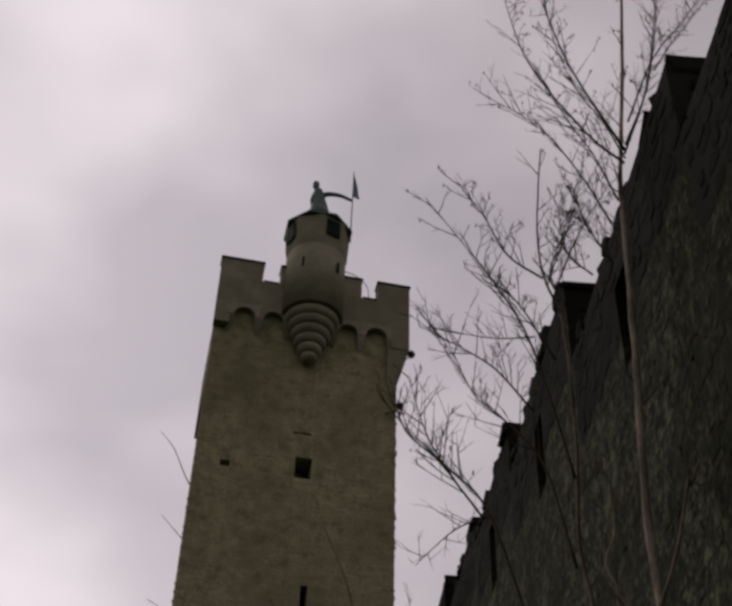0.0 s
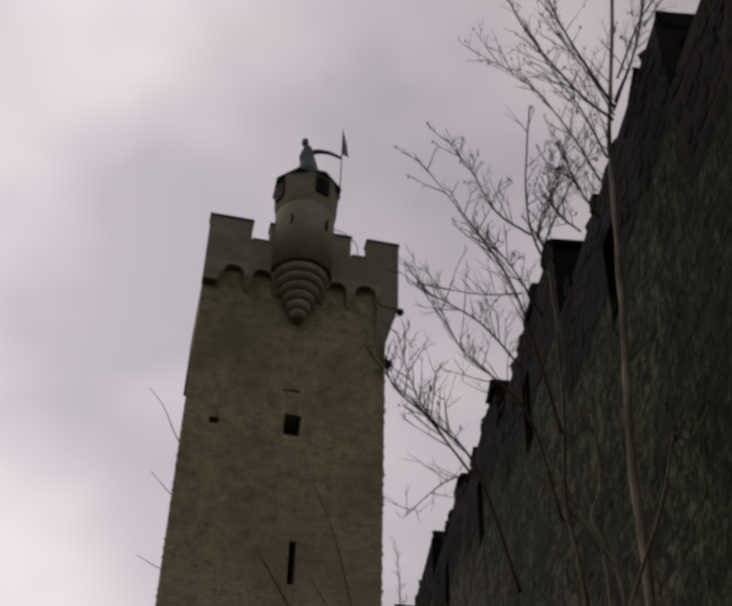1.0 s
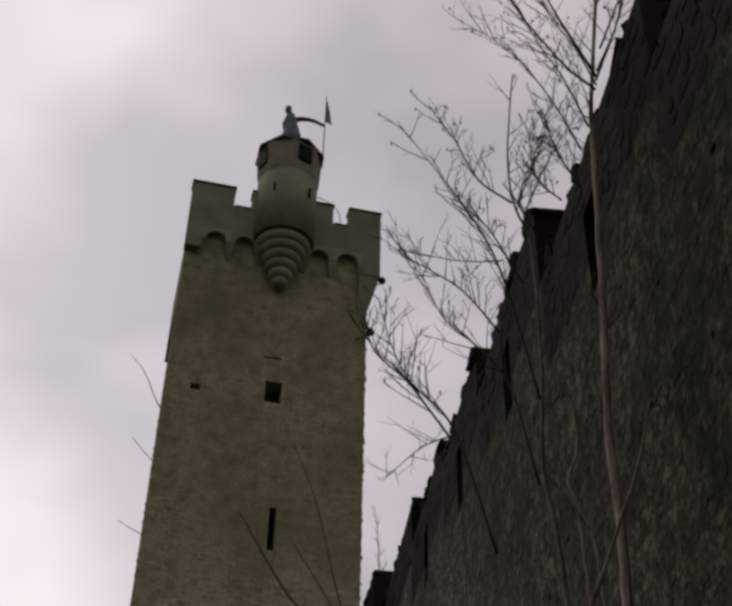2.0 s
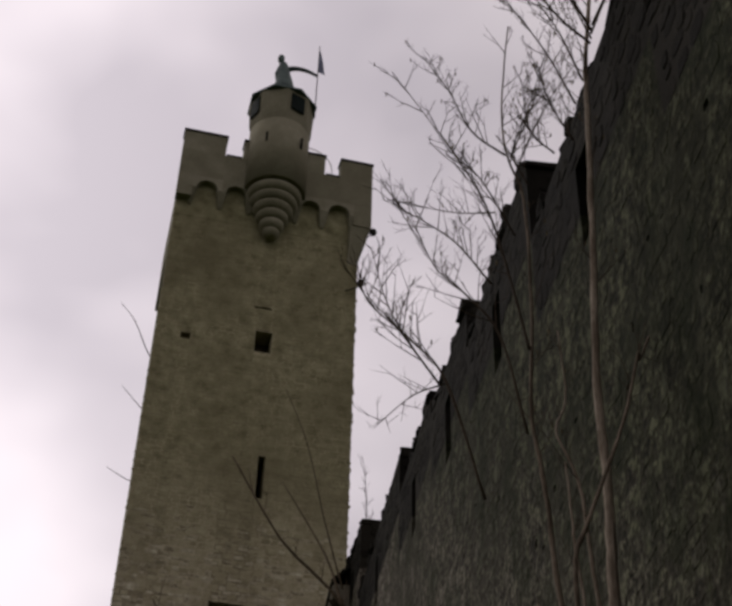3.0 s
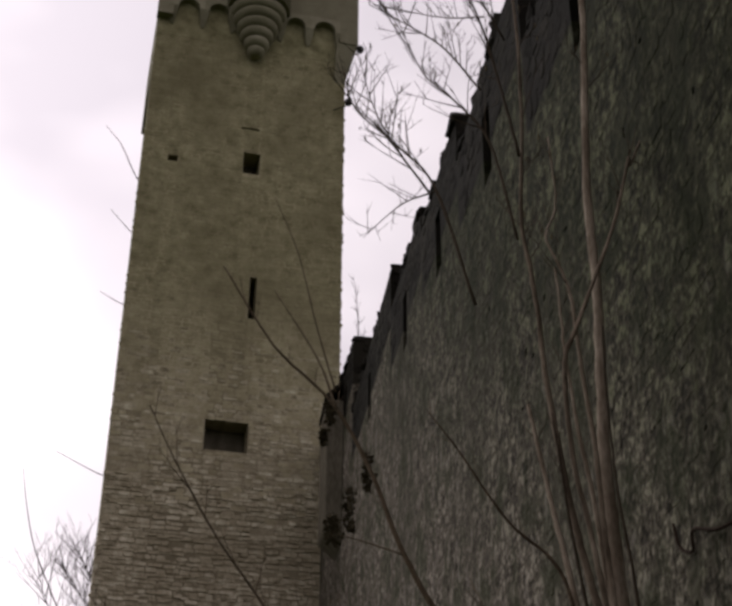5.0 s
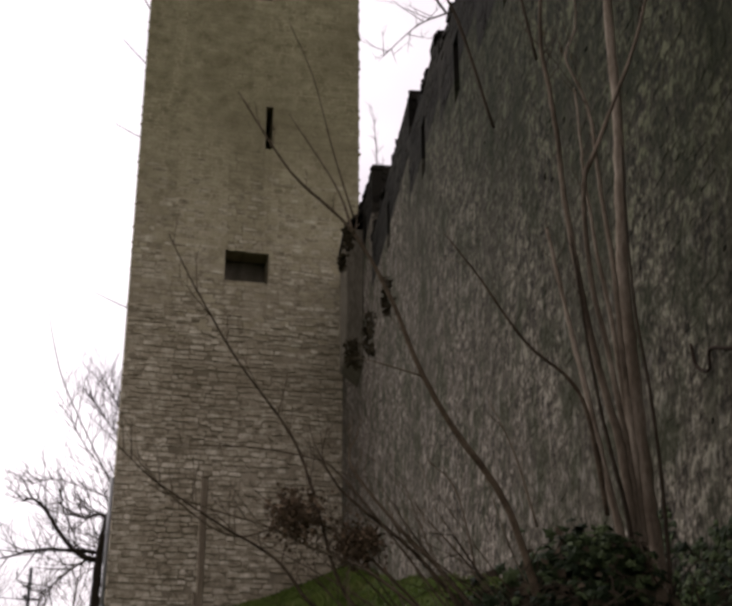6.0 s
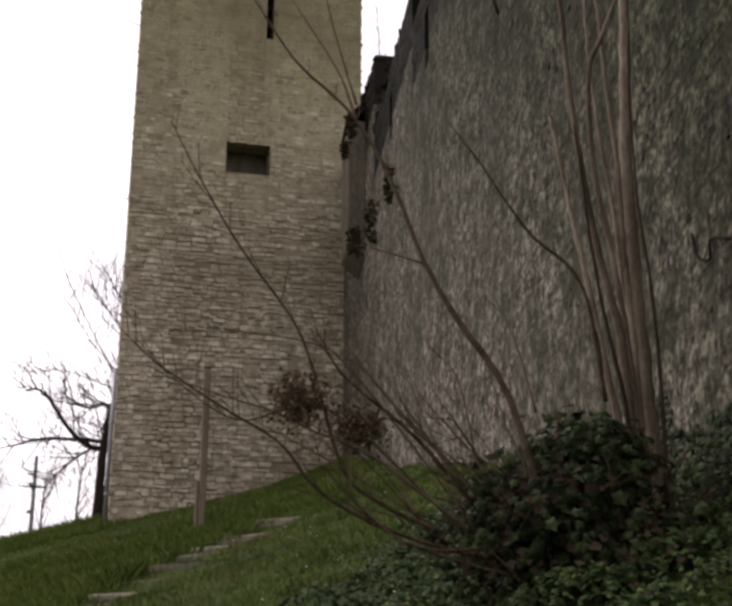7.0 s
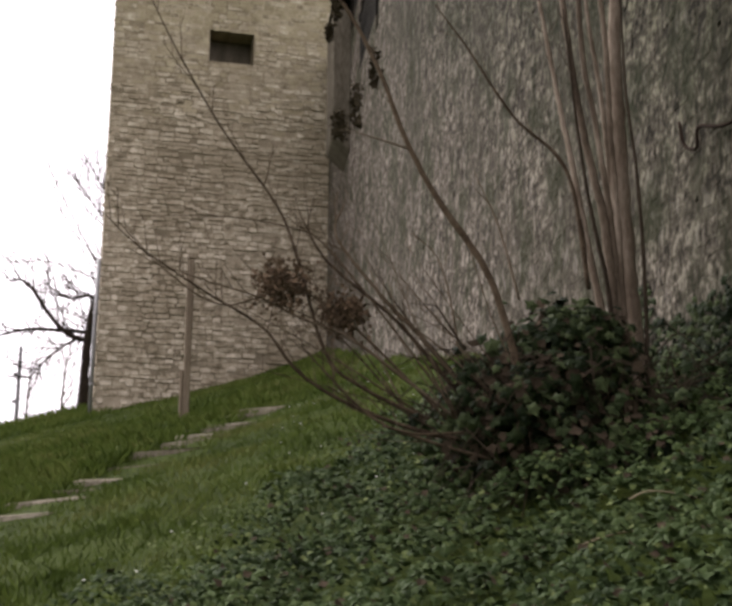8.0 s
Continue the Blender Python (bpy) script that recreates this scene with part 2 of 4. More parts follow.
class Heap:
    """Collects many small bodies into one mesh."""

    def __init__(self):
        self.v, self.f = [], []

    def add(self, verts, faces):
        o = len(self.v)
        self.v.extend(verts)
        self.f.extend(tuple(i + o for i in f) for f in faces)

    def done(self, name, mat, parent=None, label="", smooth=False):
        return mesh_object(name, self.v, self.f, mat, parent, label, smooth)


def spline(points, n):
    """A smooth line through a few points."""
    p = [Vector(q) for q in points]
    p = [2 * p[0] - p[1]] + p + [2 * p[-1] - p[-2]]
    out = []
    for k in range(1, len(p) - 2):
        for s in range(n):
            t = s / n
            out.append(0.5 * (2 * p[k] + (p[k + 1] - p[k - 1]) * t + (2 * p[k - 1] - 5 * p[k] + 4 * p[k + 1] - p[k + 2]) * t * t
                              + (3 * p[k] - p[k - 1] - 3 * p[k + 1] + p[k + 2]) * t ** 3))
    out.append(p[-2])
    return out


def masonry(name, x0, x1, z0, z1, openings, depth, mat, parent, label="", top_open=False):
    """A slab from y = 0 back to y = depth in the x-z plane, with real openings (x0, x1, z0, z1) through it."""
    xs = sorted({x0, x1, *(q for o in openings for q in o[:2])})
    zs = sorted({z0, z1, *(q for o in openings for q in o[2:])})
    xs, zs = [q for q in xs if x0 <= q <= x1], [q for q in zs if z0 <= q <= z1]

    def solid(i, j):
        if not (0 <= i < len(xs) - 1 and 0 <= j < len(zs) - 1):
            return False
        cx, cz = (xs[i] + xs[i + 1]) / 2, (zs[j] + zs[j + 1]) / 2
        return not any(a < cx < b and c < cz < d for a, b, c, d in openings)

    h = Heap()
    for i in range(len(xs) - 1):
        for j in range(len(zs) - 1):
            if not solid(i, j):
                continue
            a, b, c, d = xs[i], xs[i + 1], zs[j], zs[j + 1]
            h.add([(a, 0, c), (b, 0, c), (b, 0, d), (a, 0, d)], [(0, 1, 2, 3)])
            h.add([(a, depth, c), (b, depth, c), (b, depth, d), (a, depth, d)], [(3, 2, 1, 0)])
            for di, dj, q in ((-1, 0, [(a, c), (a, d)]), (1, 0, [(b, d), (b, c)]), (0, -1, [(b, c), (a, c)]), (0, 1, [(a, d), (b, d)])):
                if not solid(i + di, j + dj):
                    (xa, za), (xb, zb) = q
                    h.add([(xa, 0, za), (xb, 0, zb), (xb, depth, zb), (xa, depth, za)], [(0, 1, 2, 3)])
    return h.done(name, mat, parent, label)


def courses(x0, x1, z0, z1, rng, high, long, skip=(), joint=0.02, sway=.012, ragged=0.0):
    """Stones (x, z, w, h) laid in uneven courses, leaving the openings free."""
    out = []
    z = z0
    while z < z1 - 0.05:
        h = min(rng.uniform(*high), z1 - z)
        x = x0 - rng.uniform(0, long[0])
        e0, e1 = x0 + rng.uniform(-ragged, ragged), x1 + rng.uniform(-ragged, ragged)
        while x < e1:
            w = rng.uniform(*long)
            a, b = max(x, e0), min(x + w, e1)
            for o in skip:
                if a < o[1] and b > o[0] and z < o[3] - .03 and z + h > o[2] + .03:
                    a, b = (a, min(b, o[0])) if (a + b) / 2 < (o[0] + o[1]) / 2 else (max(a, o[1]), b)
            if b - a > 0.08:
                if h > 0.2 and w > 0.3 and rng.random() < 0.18:
                    out.append((a, z, b - a - joint, h / 2 - joint))
                    out.append((a, z + h / 2, b - a - joint, h / 2 - joint))
                else:
                    out.append((a, z + rng.uniform(-sway, sway), b - a - joint, h - joint))
            x += w
        z += h
    return out


def hewn_arrays(w, h, d, rng):
    """One roughly squared walling stone with broken corners; its face leans a little."""
    j = lambda q: rng.uniform(-q, q)
    cut = min(w, h) * .3
    ring = [(cut * rng.random(), 0), (w * .5, j(.05) * h), (w - cut * rng.random(), 0), (w, h * .5), (w - cut * rng.random(), h), (w * .5, h + j(.06) * h), (cut * rng.random(), h), (0, h * .5)]
    ring = [(x + j(.12) * h, z + j(.1) * h) for x, z in ring]
    tilt_x, tilt_z = j(.4), rng.uniform(-.25, .4)
    top = []
    for x, z in ring:
        u, v = x / w - .5, z / h - .5
        top.append((w / 2 + (x - w / 2) * .93, -d * max(.25, 1 + tilt_x * u - tilt_z * v + j(.12)), h / 2 + (z - h / 2) * .84))
    out = [(x, .006, z) for x, z in ring]
    n = 8
    mid = (w * rng.uniform(.35, .65), -d * rng.uniform(1.0, 1.35), h * rng.uniform(.35, .65))
    f = [(k, (k + 1) % n, n + (k + 1) % n, n + k) for k in range(n)] + [(n + k, n + (k + 1) % n, 2 * n) for k in range(n)]
    return out + top + [mid], f


def rubble_arrays(w, h, d, rng):
    """One rounded field stone: eight uneven sides, its worn face proud of the mortar."""
    n = 8
    turn = rng.random()
    out, top = [], []
    for k in range(n):
        q = 2 * math.pi * (k + turn + rng.uniform(-.25, .25)) / n
        r = rng.uniform(.9, 1.1)
        c, e = math.cos(q), math.sin(q)
        x = w / 2 + r * w * .5 * math.copysign(abs(c) ** .6, c)
        z = h / 2 + r * h * .5 * math.copysign(abs(e) ** .6, e)
        out.append((x, .006, z))
        top.append((w / 2 + (x - w / 2) * .72, -d * rng.uniform(.7, 1.2), h / 2 + (z - h / 2) * .72))
    f = [tuple(range(n, 2 * n))] + [(k, (k + 1) % n, n + (k + 1) % n, n + k) for k in range(n)]
    return out + top, f


def rubble(x0, x1, z0, z1, rng, high, long, skip=()):
    """Stones (x, z, w, h) of random rubble: uneven rows with every stone shifted."""
    out = []
    z = z0
    while z < z1:
        h = rng.uniform(*high)
        x = x0 - rng.uniform(0, long[1])
        while x < x1:
            w = rng.uniform(*long)
            hh = h * rng.uniform(.75, 1.35)
            zz = z + rng.uniform(-.35, .35) * h
            if x > x0 - .03 and x + w < x1 + .03 and zz + hh < z1 + .02 and rng.random() > .05 \
                    and not any(x < o[1] and x + w > o[0] and zz < o[3] and zz + hh > o[2] for o in skip):
                out.append((x, zz, w, hh))
            x += w * .96
        z += h * .95
    return out


def lay(stones, near, depth, mat, parent, name, rng, shape):
    """The stones for which near(x, z) holds become parts (300 at most), the rest one mesh."""
    h = Heap()
    shapes = []
    for k in range(10):
        v, f = shape(.4, .25, .04, rng)
        me = bpy.data.meshes.new(name)
        me.from_pydata([(x / .4, y / .04, z / .25) for x, y, z in v], [], f)
        me.materials.append(mat)
        shapes.append(me)
    count = 0
    for x, z, w, hh in stones:
        d = rng.uniform(*(depth(z) if callable(depth) else depth))
        if near(x, z) and count < 300:
            count += 1
            ob = new(name, rng.choice(shapes))
            ob.matrix_basis = Matrix.LocRotScale((x, 0, z), None, (w, d, hh))
            ob.parent = parent
        else:
            v, f = shape(w, hh, d, rng)
            h.add([(q[0] + x, q[1], q[2] + z) for q in v], f)
    rest = h.done("masonry_face", mat, parent)
    tagged(rest, kind="stuff")
    return rest


# ---- ground ----
WALL_X, WALL_K = 6.5, 0.12


def wall_x(y):
    return WALL_X + WALL_K * y


def ground_z(x, y):
    s = min(y, 6.0) + 35.6
    z = -6.8 + 0.185 * max(s, -6) + 0.28 * (max(-14.0, min(x, 9.0)) + 0.9)
    if y < 2:
        gap = wall_x(y) - x
        z += 0.45 * math.exp(-max(gap, 0) / 1.2)
    if y > 6:
        z -= 0.10 * min(y - 6.0, 40.0)
    z -= 0.26 * max(0.0, min(1.0, (y + 20) / 8))
    near = max(0.0, 1 - abs(y + 14) / 30)
    return z + near * (0.10 * noise.noise(Vector((x * .7, y * .7, 3.1))) + 0.04 * noise.noise(Vector((x * 2.3, y * 2.3, 8.7))))


def axis(fine0, fine1, step, far):
    out = list(np.arange(fine0, fine1 + 1e-6, step))
    lo, hi, k = fine0, fine1, step
    while hi < far:
        k *= 1.5
        lo, hi = lo - k, hi + k
        out = [lo] + out + [hi]
    return [float(q) for q in out]


gx, gy = axis(-8, 8, .4, 1500), axis(-38, 8, .4, 1500)
ground = mesh_object("ground", [(x, y, ground_z(x, y)) for y in gy for x in gx],
                     [(j * len(gx) + i, j * len(gx) + i + 1, (j + 1) * len(gx) + i + 1, (j + 1) * len(gx) + i)
                      for j in range(len(gy) - 1) for i in range(len(gx) - 1)], SOIL, smooth=True)
tagged(ground, "steep grassy slope rising to the foot of the tower", "ground", kind="structure")

# ---- tower ----
rng = random.Random(5)
tower = tagged(new("tower"), "tall square medieval tower of weathered brown sandstone with battlements", "tower")
W, TOP, DEEP, FOOT = 7.0, 28.3, 7.0, -2.5
BIG_WINDOW, UPPER_WINDOW, SLIT = (2.80, 4.14, 10.57, 11.60), (3.44, 4.03, 20.99, 21.88), (3.92, 4.15, 15.27, 16.84)
HOLES = [(0.86, 1.2, 21.06, 21.3), (3.32, 3.95, 22.86, 22.98)]
OPEN = [BIG_WINDOW, UPPER_WINDOW, SLIT] + HOLES
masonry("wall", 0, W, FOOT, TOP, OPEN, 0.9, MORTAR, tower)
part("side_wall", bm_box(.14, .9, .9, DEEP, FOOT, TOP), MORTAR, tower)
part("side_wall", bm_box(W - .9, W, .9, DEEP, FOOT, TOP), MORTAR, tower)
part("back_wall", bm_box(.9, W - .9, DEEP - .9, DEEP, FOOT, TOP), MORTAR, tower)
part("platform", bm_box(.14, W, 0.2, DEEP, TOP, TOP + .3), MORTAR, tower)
# unseen slabs added inside to block light behind the windows
for z in (9.9, 14.6, 20.3):
    part("inner_floor", bm_box(.9, W - .9, .9, DEEP - .9, z - .25, z), POST_WOOD, tower)

for o in (BIG_WINDOW, UPPER_WINDOW):
    part("shutter", bm_box(o[0] - .1, o[1] + .1, .8, .86, o[2] - .1, o[3] + .1), OLD_BOARD, tower, "closed dark wooden shutter")

# ---- wall and its stepped sections ----
ANGLE = -90 - math.degrees(math.atan(WALL_K))
wall_frame = pose(WALL_X, 0, 0, 0, 0, ANGLE)
STRETCH = math.sqrt(1 + WALL_K ** 2)
SECTIONS = [(0.0, 4.95, 11.0), (4.95, 8.03, 10.5), (8.03, 14.52, 8.45), (14.52, 18.1, 7.5), (18.1, 21.25, 7.0), (21.25, 25.05, 6.25), (25.05, 29.2, 5.0), (29.2, 33.5, 4.0), (33.5, 46.0, 3.0)]
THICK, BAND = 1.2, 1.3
PITS, hole_rng = [], random.Random(31)
town_wall = tagged(new("wall_town"), "high stepped rubble stone town wall with near-black coping", "wall", kind="structure")
town_wall.matrix_basis = wall_frame
for a, b, top in SECTIONS:
    a, b = a * STRETCH, b * STRETCH
    m = (a + b) / 2
    slot = [(m - .25, m + .2, top - 1.75, top - .65)] if b - a > 2.5 else []
    pits = []
    for k in range(int((b - a) * 3.2)):
        px, pz = a + (b - a) * (k + hole_rng.uniform(.2, .6)) / int((b - a) * 3.2 + 1), hole_rng.uniform(top - 10.0, top - BAND - .5)
        pits.append((px, px + hole_rng.uniform(.04, .11), pz, pz + hole_rng.uniform(.03, .1)))
    PITS.extend(pits)
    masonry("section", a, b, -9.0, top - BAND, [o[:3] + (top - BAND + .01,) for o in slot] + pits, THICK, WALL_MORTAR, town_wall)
    masonry("parapet", a, b, top - BAND, top, [o[:2] + (top - BAND - .01, o[3]) for o in slot], THICK, DARK_STONE, town_wall, "near-black parapet masonry")
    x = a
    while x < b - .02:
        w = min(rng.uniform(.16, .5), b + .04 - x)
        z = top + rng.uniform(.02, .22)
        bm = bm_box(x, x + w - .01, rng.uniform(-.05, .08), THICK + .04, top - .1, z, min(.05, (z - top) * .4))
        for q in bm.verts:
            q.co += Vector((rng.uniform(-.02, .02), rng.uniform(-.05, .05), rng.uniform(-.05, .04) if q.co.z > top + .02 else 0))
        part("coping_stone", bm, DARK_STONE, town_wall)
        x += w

# small rendered bay that juts from the wall beside the tower
bay = tagged(new("corner_bay"), "small weathered rendered bay jutting from the town wall beside the tower", "bay")
bay.matrix_basis = wall_frame
bm = bm_box(4.3, 6.0, -.46, .02, 6.3, 9.75, .04)
for q in bm.verts:
    if q.co.z < 6.5:
        q.co.z -= .9 * (q.co.y + .46)
part("body", bm, BAY_RENDER, bay)
bm = bm_box(4.25, 6.05, -.5, .02, 9.75, 9.85)
for q in bm.verts:
    if q.co.y > -.1:
        q.co.z += .5
part("lean_to_roof", bm, DARK_STONE, bay, "near-black sloping stone roof")

# ---- tower top: projecting parapet on round arches, battlements ----
PX0, PX1, PY = -.06, 7.4, -.4
part("parapet", bm_box(PX0, PX1, PY, .1, 28.35, 29.64), PARAPET, tower)
for a, b in ((PX0, 1.59), (2.28, 3.0), (4.2, 5.48), (6.13, PX1)):
    part("merlon", bm_box(a, b, PY, .1, 29.64, 30.58), PARAPET, tower)
    part("merlon_cap", bm_box(a - .04, b + .04, PY - .05, .15, 30.58, 30.68, .02), DARK_STONE, tower, "dark stone cap")
for a, b in ((1.59, 2.28), (5.48, 6.13)):
    part("sill", bm_box(a + .042, b - .042, PY - .04, .15, 29.64, 29.70, .015), DARK_STONE, tower)
part("parapet", bm_box(PX0 + .1, .5, .1, DEEP, 27.3, 30.3), PARAPET, tower)
part("parapet", bm_box(6.9, PX1, .1, DEEP, 27.3, 30.4), PARAPET, tower)
part("parapet", bm_box(.5, 6.9, DEEP - .4, DEEP, 27.3, 29.2), PARAPET, tower)


def arch_band(a, b, name):
    """A strip of the projecting wall whose underside is a row-end arch between two corbels."""
    n = 12
    r, c = (b - a) / 2 - .17, (a + b) / 2
    low = [(a, 27.75), (c - r, 27.75)] + [(c - r * math.cos(math.pi * k / n), 27.8 + r * .95 * math.sin(math.pi * k / n)) for k in range(n + 1)] + [(c + r, 27.75), (b, 27.75)]
    v = [(x, PY + .003, z) for x, z in low] + [(x, PY + .003, 28.35) for x, z in low] + [(x, .02, z) for x, z in low]
    m = len(low)
    f = [(k, k + 1, m + k + 1, m + k) for k in range(m - 1)] + [(k + 1, k, 2 * m + k, 2 * m + k + 1) for k in range(m - 1)]
    return mesh_object(name, v, f, PARAPET, tower)


for a, b in ((PX0, .5), (.5, 1.62), (1.62, 2.7), (4.5, 5.55), (5.55, 6.7), (6.7, PX1)):
    if b - a > .8:
        arch_band(a, b, "arch")
    else:
        part("arch_end", bm_box(a, b, PY + .003, .02, 27.3, 28.35), PARAPET, tower)
for x in (.5, 1.62, 2.7, 4.5, 5.55, 6.7):
    bm = bmesh.new()
    prof = [(.0, 27.1), (-.1, 27.15), (-.24, 27.4), (PY - .01, 27.75), (.0, 27.75)]
    rows = [[bm.verts.new((x + sx * wide, y, z)) for (y, z), wide in zip(prof, (.25, .4, .75, 1, 1))] for sx in (-.17, .17)]
    bm.faces.new(rows[0])
    bm.faces.new(rows[1][::-1])
    for k in range(5):
        bm.faces.new((rows[0][k], rows[1][k], rows[1][(k + 1) % 5], rows[0][(k + 1) % 5]))
    part("corbel", bm, PARAPET, tower, "rounded stone corbel")
bm = bm_box(.02, 6.98, -.12, .02, 27.5, 28.34)
for q in bm.verts:
    if q.co.z < 27.6:
        q.co.z = 26.6
        q.co.y = max(q.co.y, -.012)
part("arch_backing", bm, UPPER_STONE, tower)
bm = bm_box(6.6, 7.38, -.36, .6, 25.6, 27.3)
for q in bm.verts:
    if q.co.z < 26:
        q.co = Vector((min(q.co.x, 6.98), max(q.co.y, .01), q.co.z))
bmesh.ops.subdivide_edges(bm, edges=[e for e in bm.edges if abs(e.verts[0].co.z - e.verts[1].co.z) > 1], cuts=3)
for q in bm.verts:
    u = (q.co.z - 25.6) / 1.7
    if q.co.x > 6.95:
        q.co.x = 6.98 + .4 * u ** 2
part("corner_corbel", bm, PARAPET, tower, "flared corner stone")

# ---- stair turret on stepped ring corbels ----
TX, TY, TR = 3.6, -.3, 1.18
turret = part("turret", bm_lathe([(TR, 28.1), (TR, 31.2)], 32, TX, TY), PARAPET, tower, "round rendered stair turret")
for o in [turret]:
    o.data.polygons.foreach_set("use_smooth", [len(p.vertices) == 4 for p in o.data.polygons])
for k in range(6):
    r, z = .27 + .148 * k, 25.98 + .345 * k
    part("ring_corbel", bm_lathe([(r - .1, z), (r, z + .09), (r + .06, z + .2), (r + .05, z + .29), (r - .03, z + .335)], 28, TX, TY), PARAPET, turret, "moulded ring corbel", smooth=True)
lantern = part("lantern", bm_lathe([(TR, 31.2), (TR + .06, 31.5), (TR + .13, 32.75)], 8, TX, TY), PARAPET, tower, "octagonal upper stage")
for k in (1, 3, 5, 7):
    q = 2 * math.pi * (k - .5) / 8
    bm = bm_box(-.3, .3, -.03, .03, 31.75, 32.6, .01)
    bmesh.ops.transform(bm, matrix=Matrix.Translation((TX + (TR + .04) * math.cos(q), TY + (TR + .04) * math.sin(q), 0)) @ Matrix.Rotation(q + math.pi / 2, 4, "Z"), verts=bm.verts)
    part("shutter", bm, DARK_SHUTTER, lantern, "near-black green shutter panel")
roof = part("turret_roof", bm_lathe([(TR + .2, 32.75), (TR + .25, 32.78), (TR + .23, 32.87), (.7, 33.4), (.42, 33.66), (.36, 33.74)], 8, TX, TY, math.pi / 8), COPPER, tower, "low octagonal copper roof")
# solid near-black bars put in for the shade inside two narrow loopholes
for x in (TX - .62, TX + .75):
    part("loophole", bm_box(x - .04, x + .04, TY - 1.04, TY - .8, 29.95, 30.4), DARK_STONE, tower)

# handrail behind the battlements
line = spline([(4.75, .2, 31.55), (5.3, .2, 31.4), (5.75, .2, 30.95), (5.88, .2, 30.2), (5.88, .2, 27.35)], 6)
v, f = tube_arrays(line, [.022] * len(line))
rail = tagged(new("handrail"), "thin bent pale metal handrail behind the battlements", "handrail")
mesh_object("rail", v, f, PAINTED, rail, smooth=True)
v, f = tube_arrays([(5.2, .2, 30.15), (6.3, .2, 30.12)], [.018] * 2)
mesh_object("crossbar", v, f, PAINTED, rail)

# statue and its flag
hs = Heap()
sx, sy, sz = TX - .02, TY, 33.72
hs.add(*tube_arrays([(sx, sy, sz - .05), (sx + .01, sy, sz + .3), (sx - .01, sy, sz + .8), (sx - .05, sy, sz + 1.25), (sx - .08, sy, sz + 1.6), (sx - .1, sy, sz + 1.82), (sx - .15, sy, sz + 1.95)],
                    [.52, .45, .35, .27, .23, .17, .07], 12))
hs.add(*tube_arrays([(sx - .15, sy, sz + 1.88), (sx - .19, sy, sz + 1.98), (sx - .21, sy, sz + 2.12), (sx - .2, sy, sz + 2.28), (sx - .19, sy, sz + 2.36)], [.07, .13, .15, .13, .05], 10))
hs.add(*tube_arrays(spline([(sx + .05, sy, sz + 1.55), (sx + .4, sy, sz + 1.72), (sx + .85, sy, sz + 1.74), (sx + 1.36, sy, sz + 1.56)], 4), [.12 - .005 * k for k in range(13)], 8))
hs.add(*tube_arrays([(sx - .22, sy, sz + 1.62), (sx - .33, sy, sz + 1.2), (sx - .3, sy, sz + .85)], [.1, .09, .07], 8))
statue = hs.done("statue", COPPER, smooth=True)
tagged(statue, "dark weathered metal statue standing on the turret roof", "statue")
flag = tagged(new("flag"), "narrow drooping flag on a thin metal pole", "flag")
flag.location = (sx + 1.36, sy, 32.9)
mesh_object("pole", *tube_arrays([(0, 0, -.15), (.02, 0, 4.25)], [.026, .018]), IRON, flag)
h = Heap()
for k in range(8):
    for side in (0, 1):
        x = .02 + (.04 + .036 * k) * side * (1.0 if k else .3)
        h.v.append((x, .03 * math.sin(k * 1.1 + side), 4.2 - .22 * k - .12 * side))
for k in range(7):
    h.f.append((2 * k, 2 * k + 1, 2 * k + 3, 2 * k + 2))
banner = h.done("banner", CLOTH, flag)
banner.modifiers.new("thick", "SOLIDIFY").thickness = .01

# round lamps on brackets at the tower's corner
for x, z in ((7.5, 27.2), (7.08, 24.6)):
    lamp = tagged(new("wall_lamp"), "small dark globe lamp on a thin wall bracket", "lamp", "lamps on the tower corner")
    lamp.location = (x, -.3, z)
    part("globe", bm_lathe([(.03, -.15), (.11, -.11), (.15, 0), (.11, .11), (.03, .15)], 12), IRON, lamp, smooth=True)
    mesh_object("bracket", *tube_arrays([(0, 0, -.12), (-.15, .05, -.2), (-.55, .35, -.22)], [.02] * 3), IRON, lamp)

# ---- downpipe, post, pole ----
pipe = tagged(new("downpipe"), "pale grey metal downpipe at the tower corner", "pipe")
pipe.location = (-.1, -.1, 0)
mesh_object("tube", *tube_arrays([(0, 0, -.4), (0.0, 0, 2.2), (.02, .05, 4.2)], [.06] * 3, 8), GALVANISED, pipe, smooth=True)
for z in (.6, 2.6):
    part("clamp", bm_lathe([(.075, z), (.075, z + .06)], 10), GALVANISED, pipe)

post = tagged(new("wooden_post"), "tall weathered wooden post standing in the grass", "post")
post.location = (1.49, -10.5, ground_z(1.49, -10.5))
part("shaft", bm_box(-.066, .066, -.06, .06, -.3, 3.28, .02), POST_WOOD, post)
part("cap", bm_box(-.08, .08, -.075, .075, 3.28, 3.34, .02), POST_WOOD, post)
part("strut", bm_box(-.135, -.068, -.05, .06, -.3, 1.0, .02), POST_WOOD, post, "short side strut")

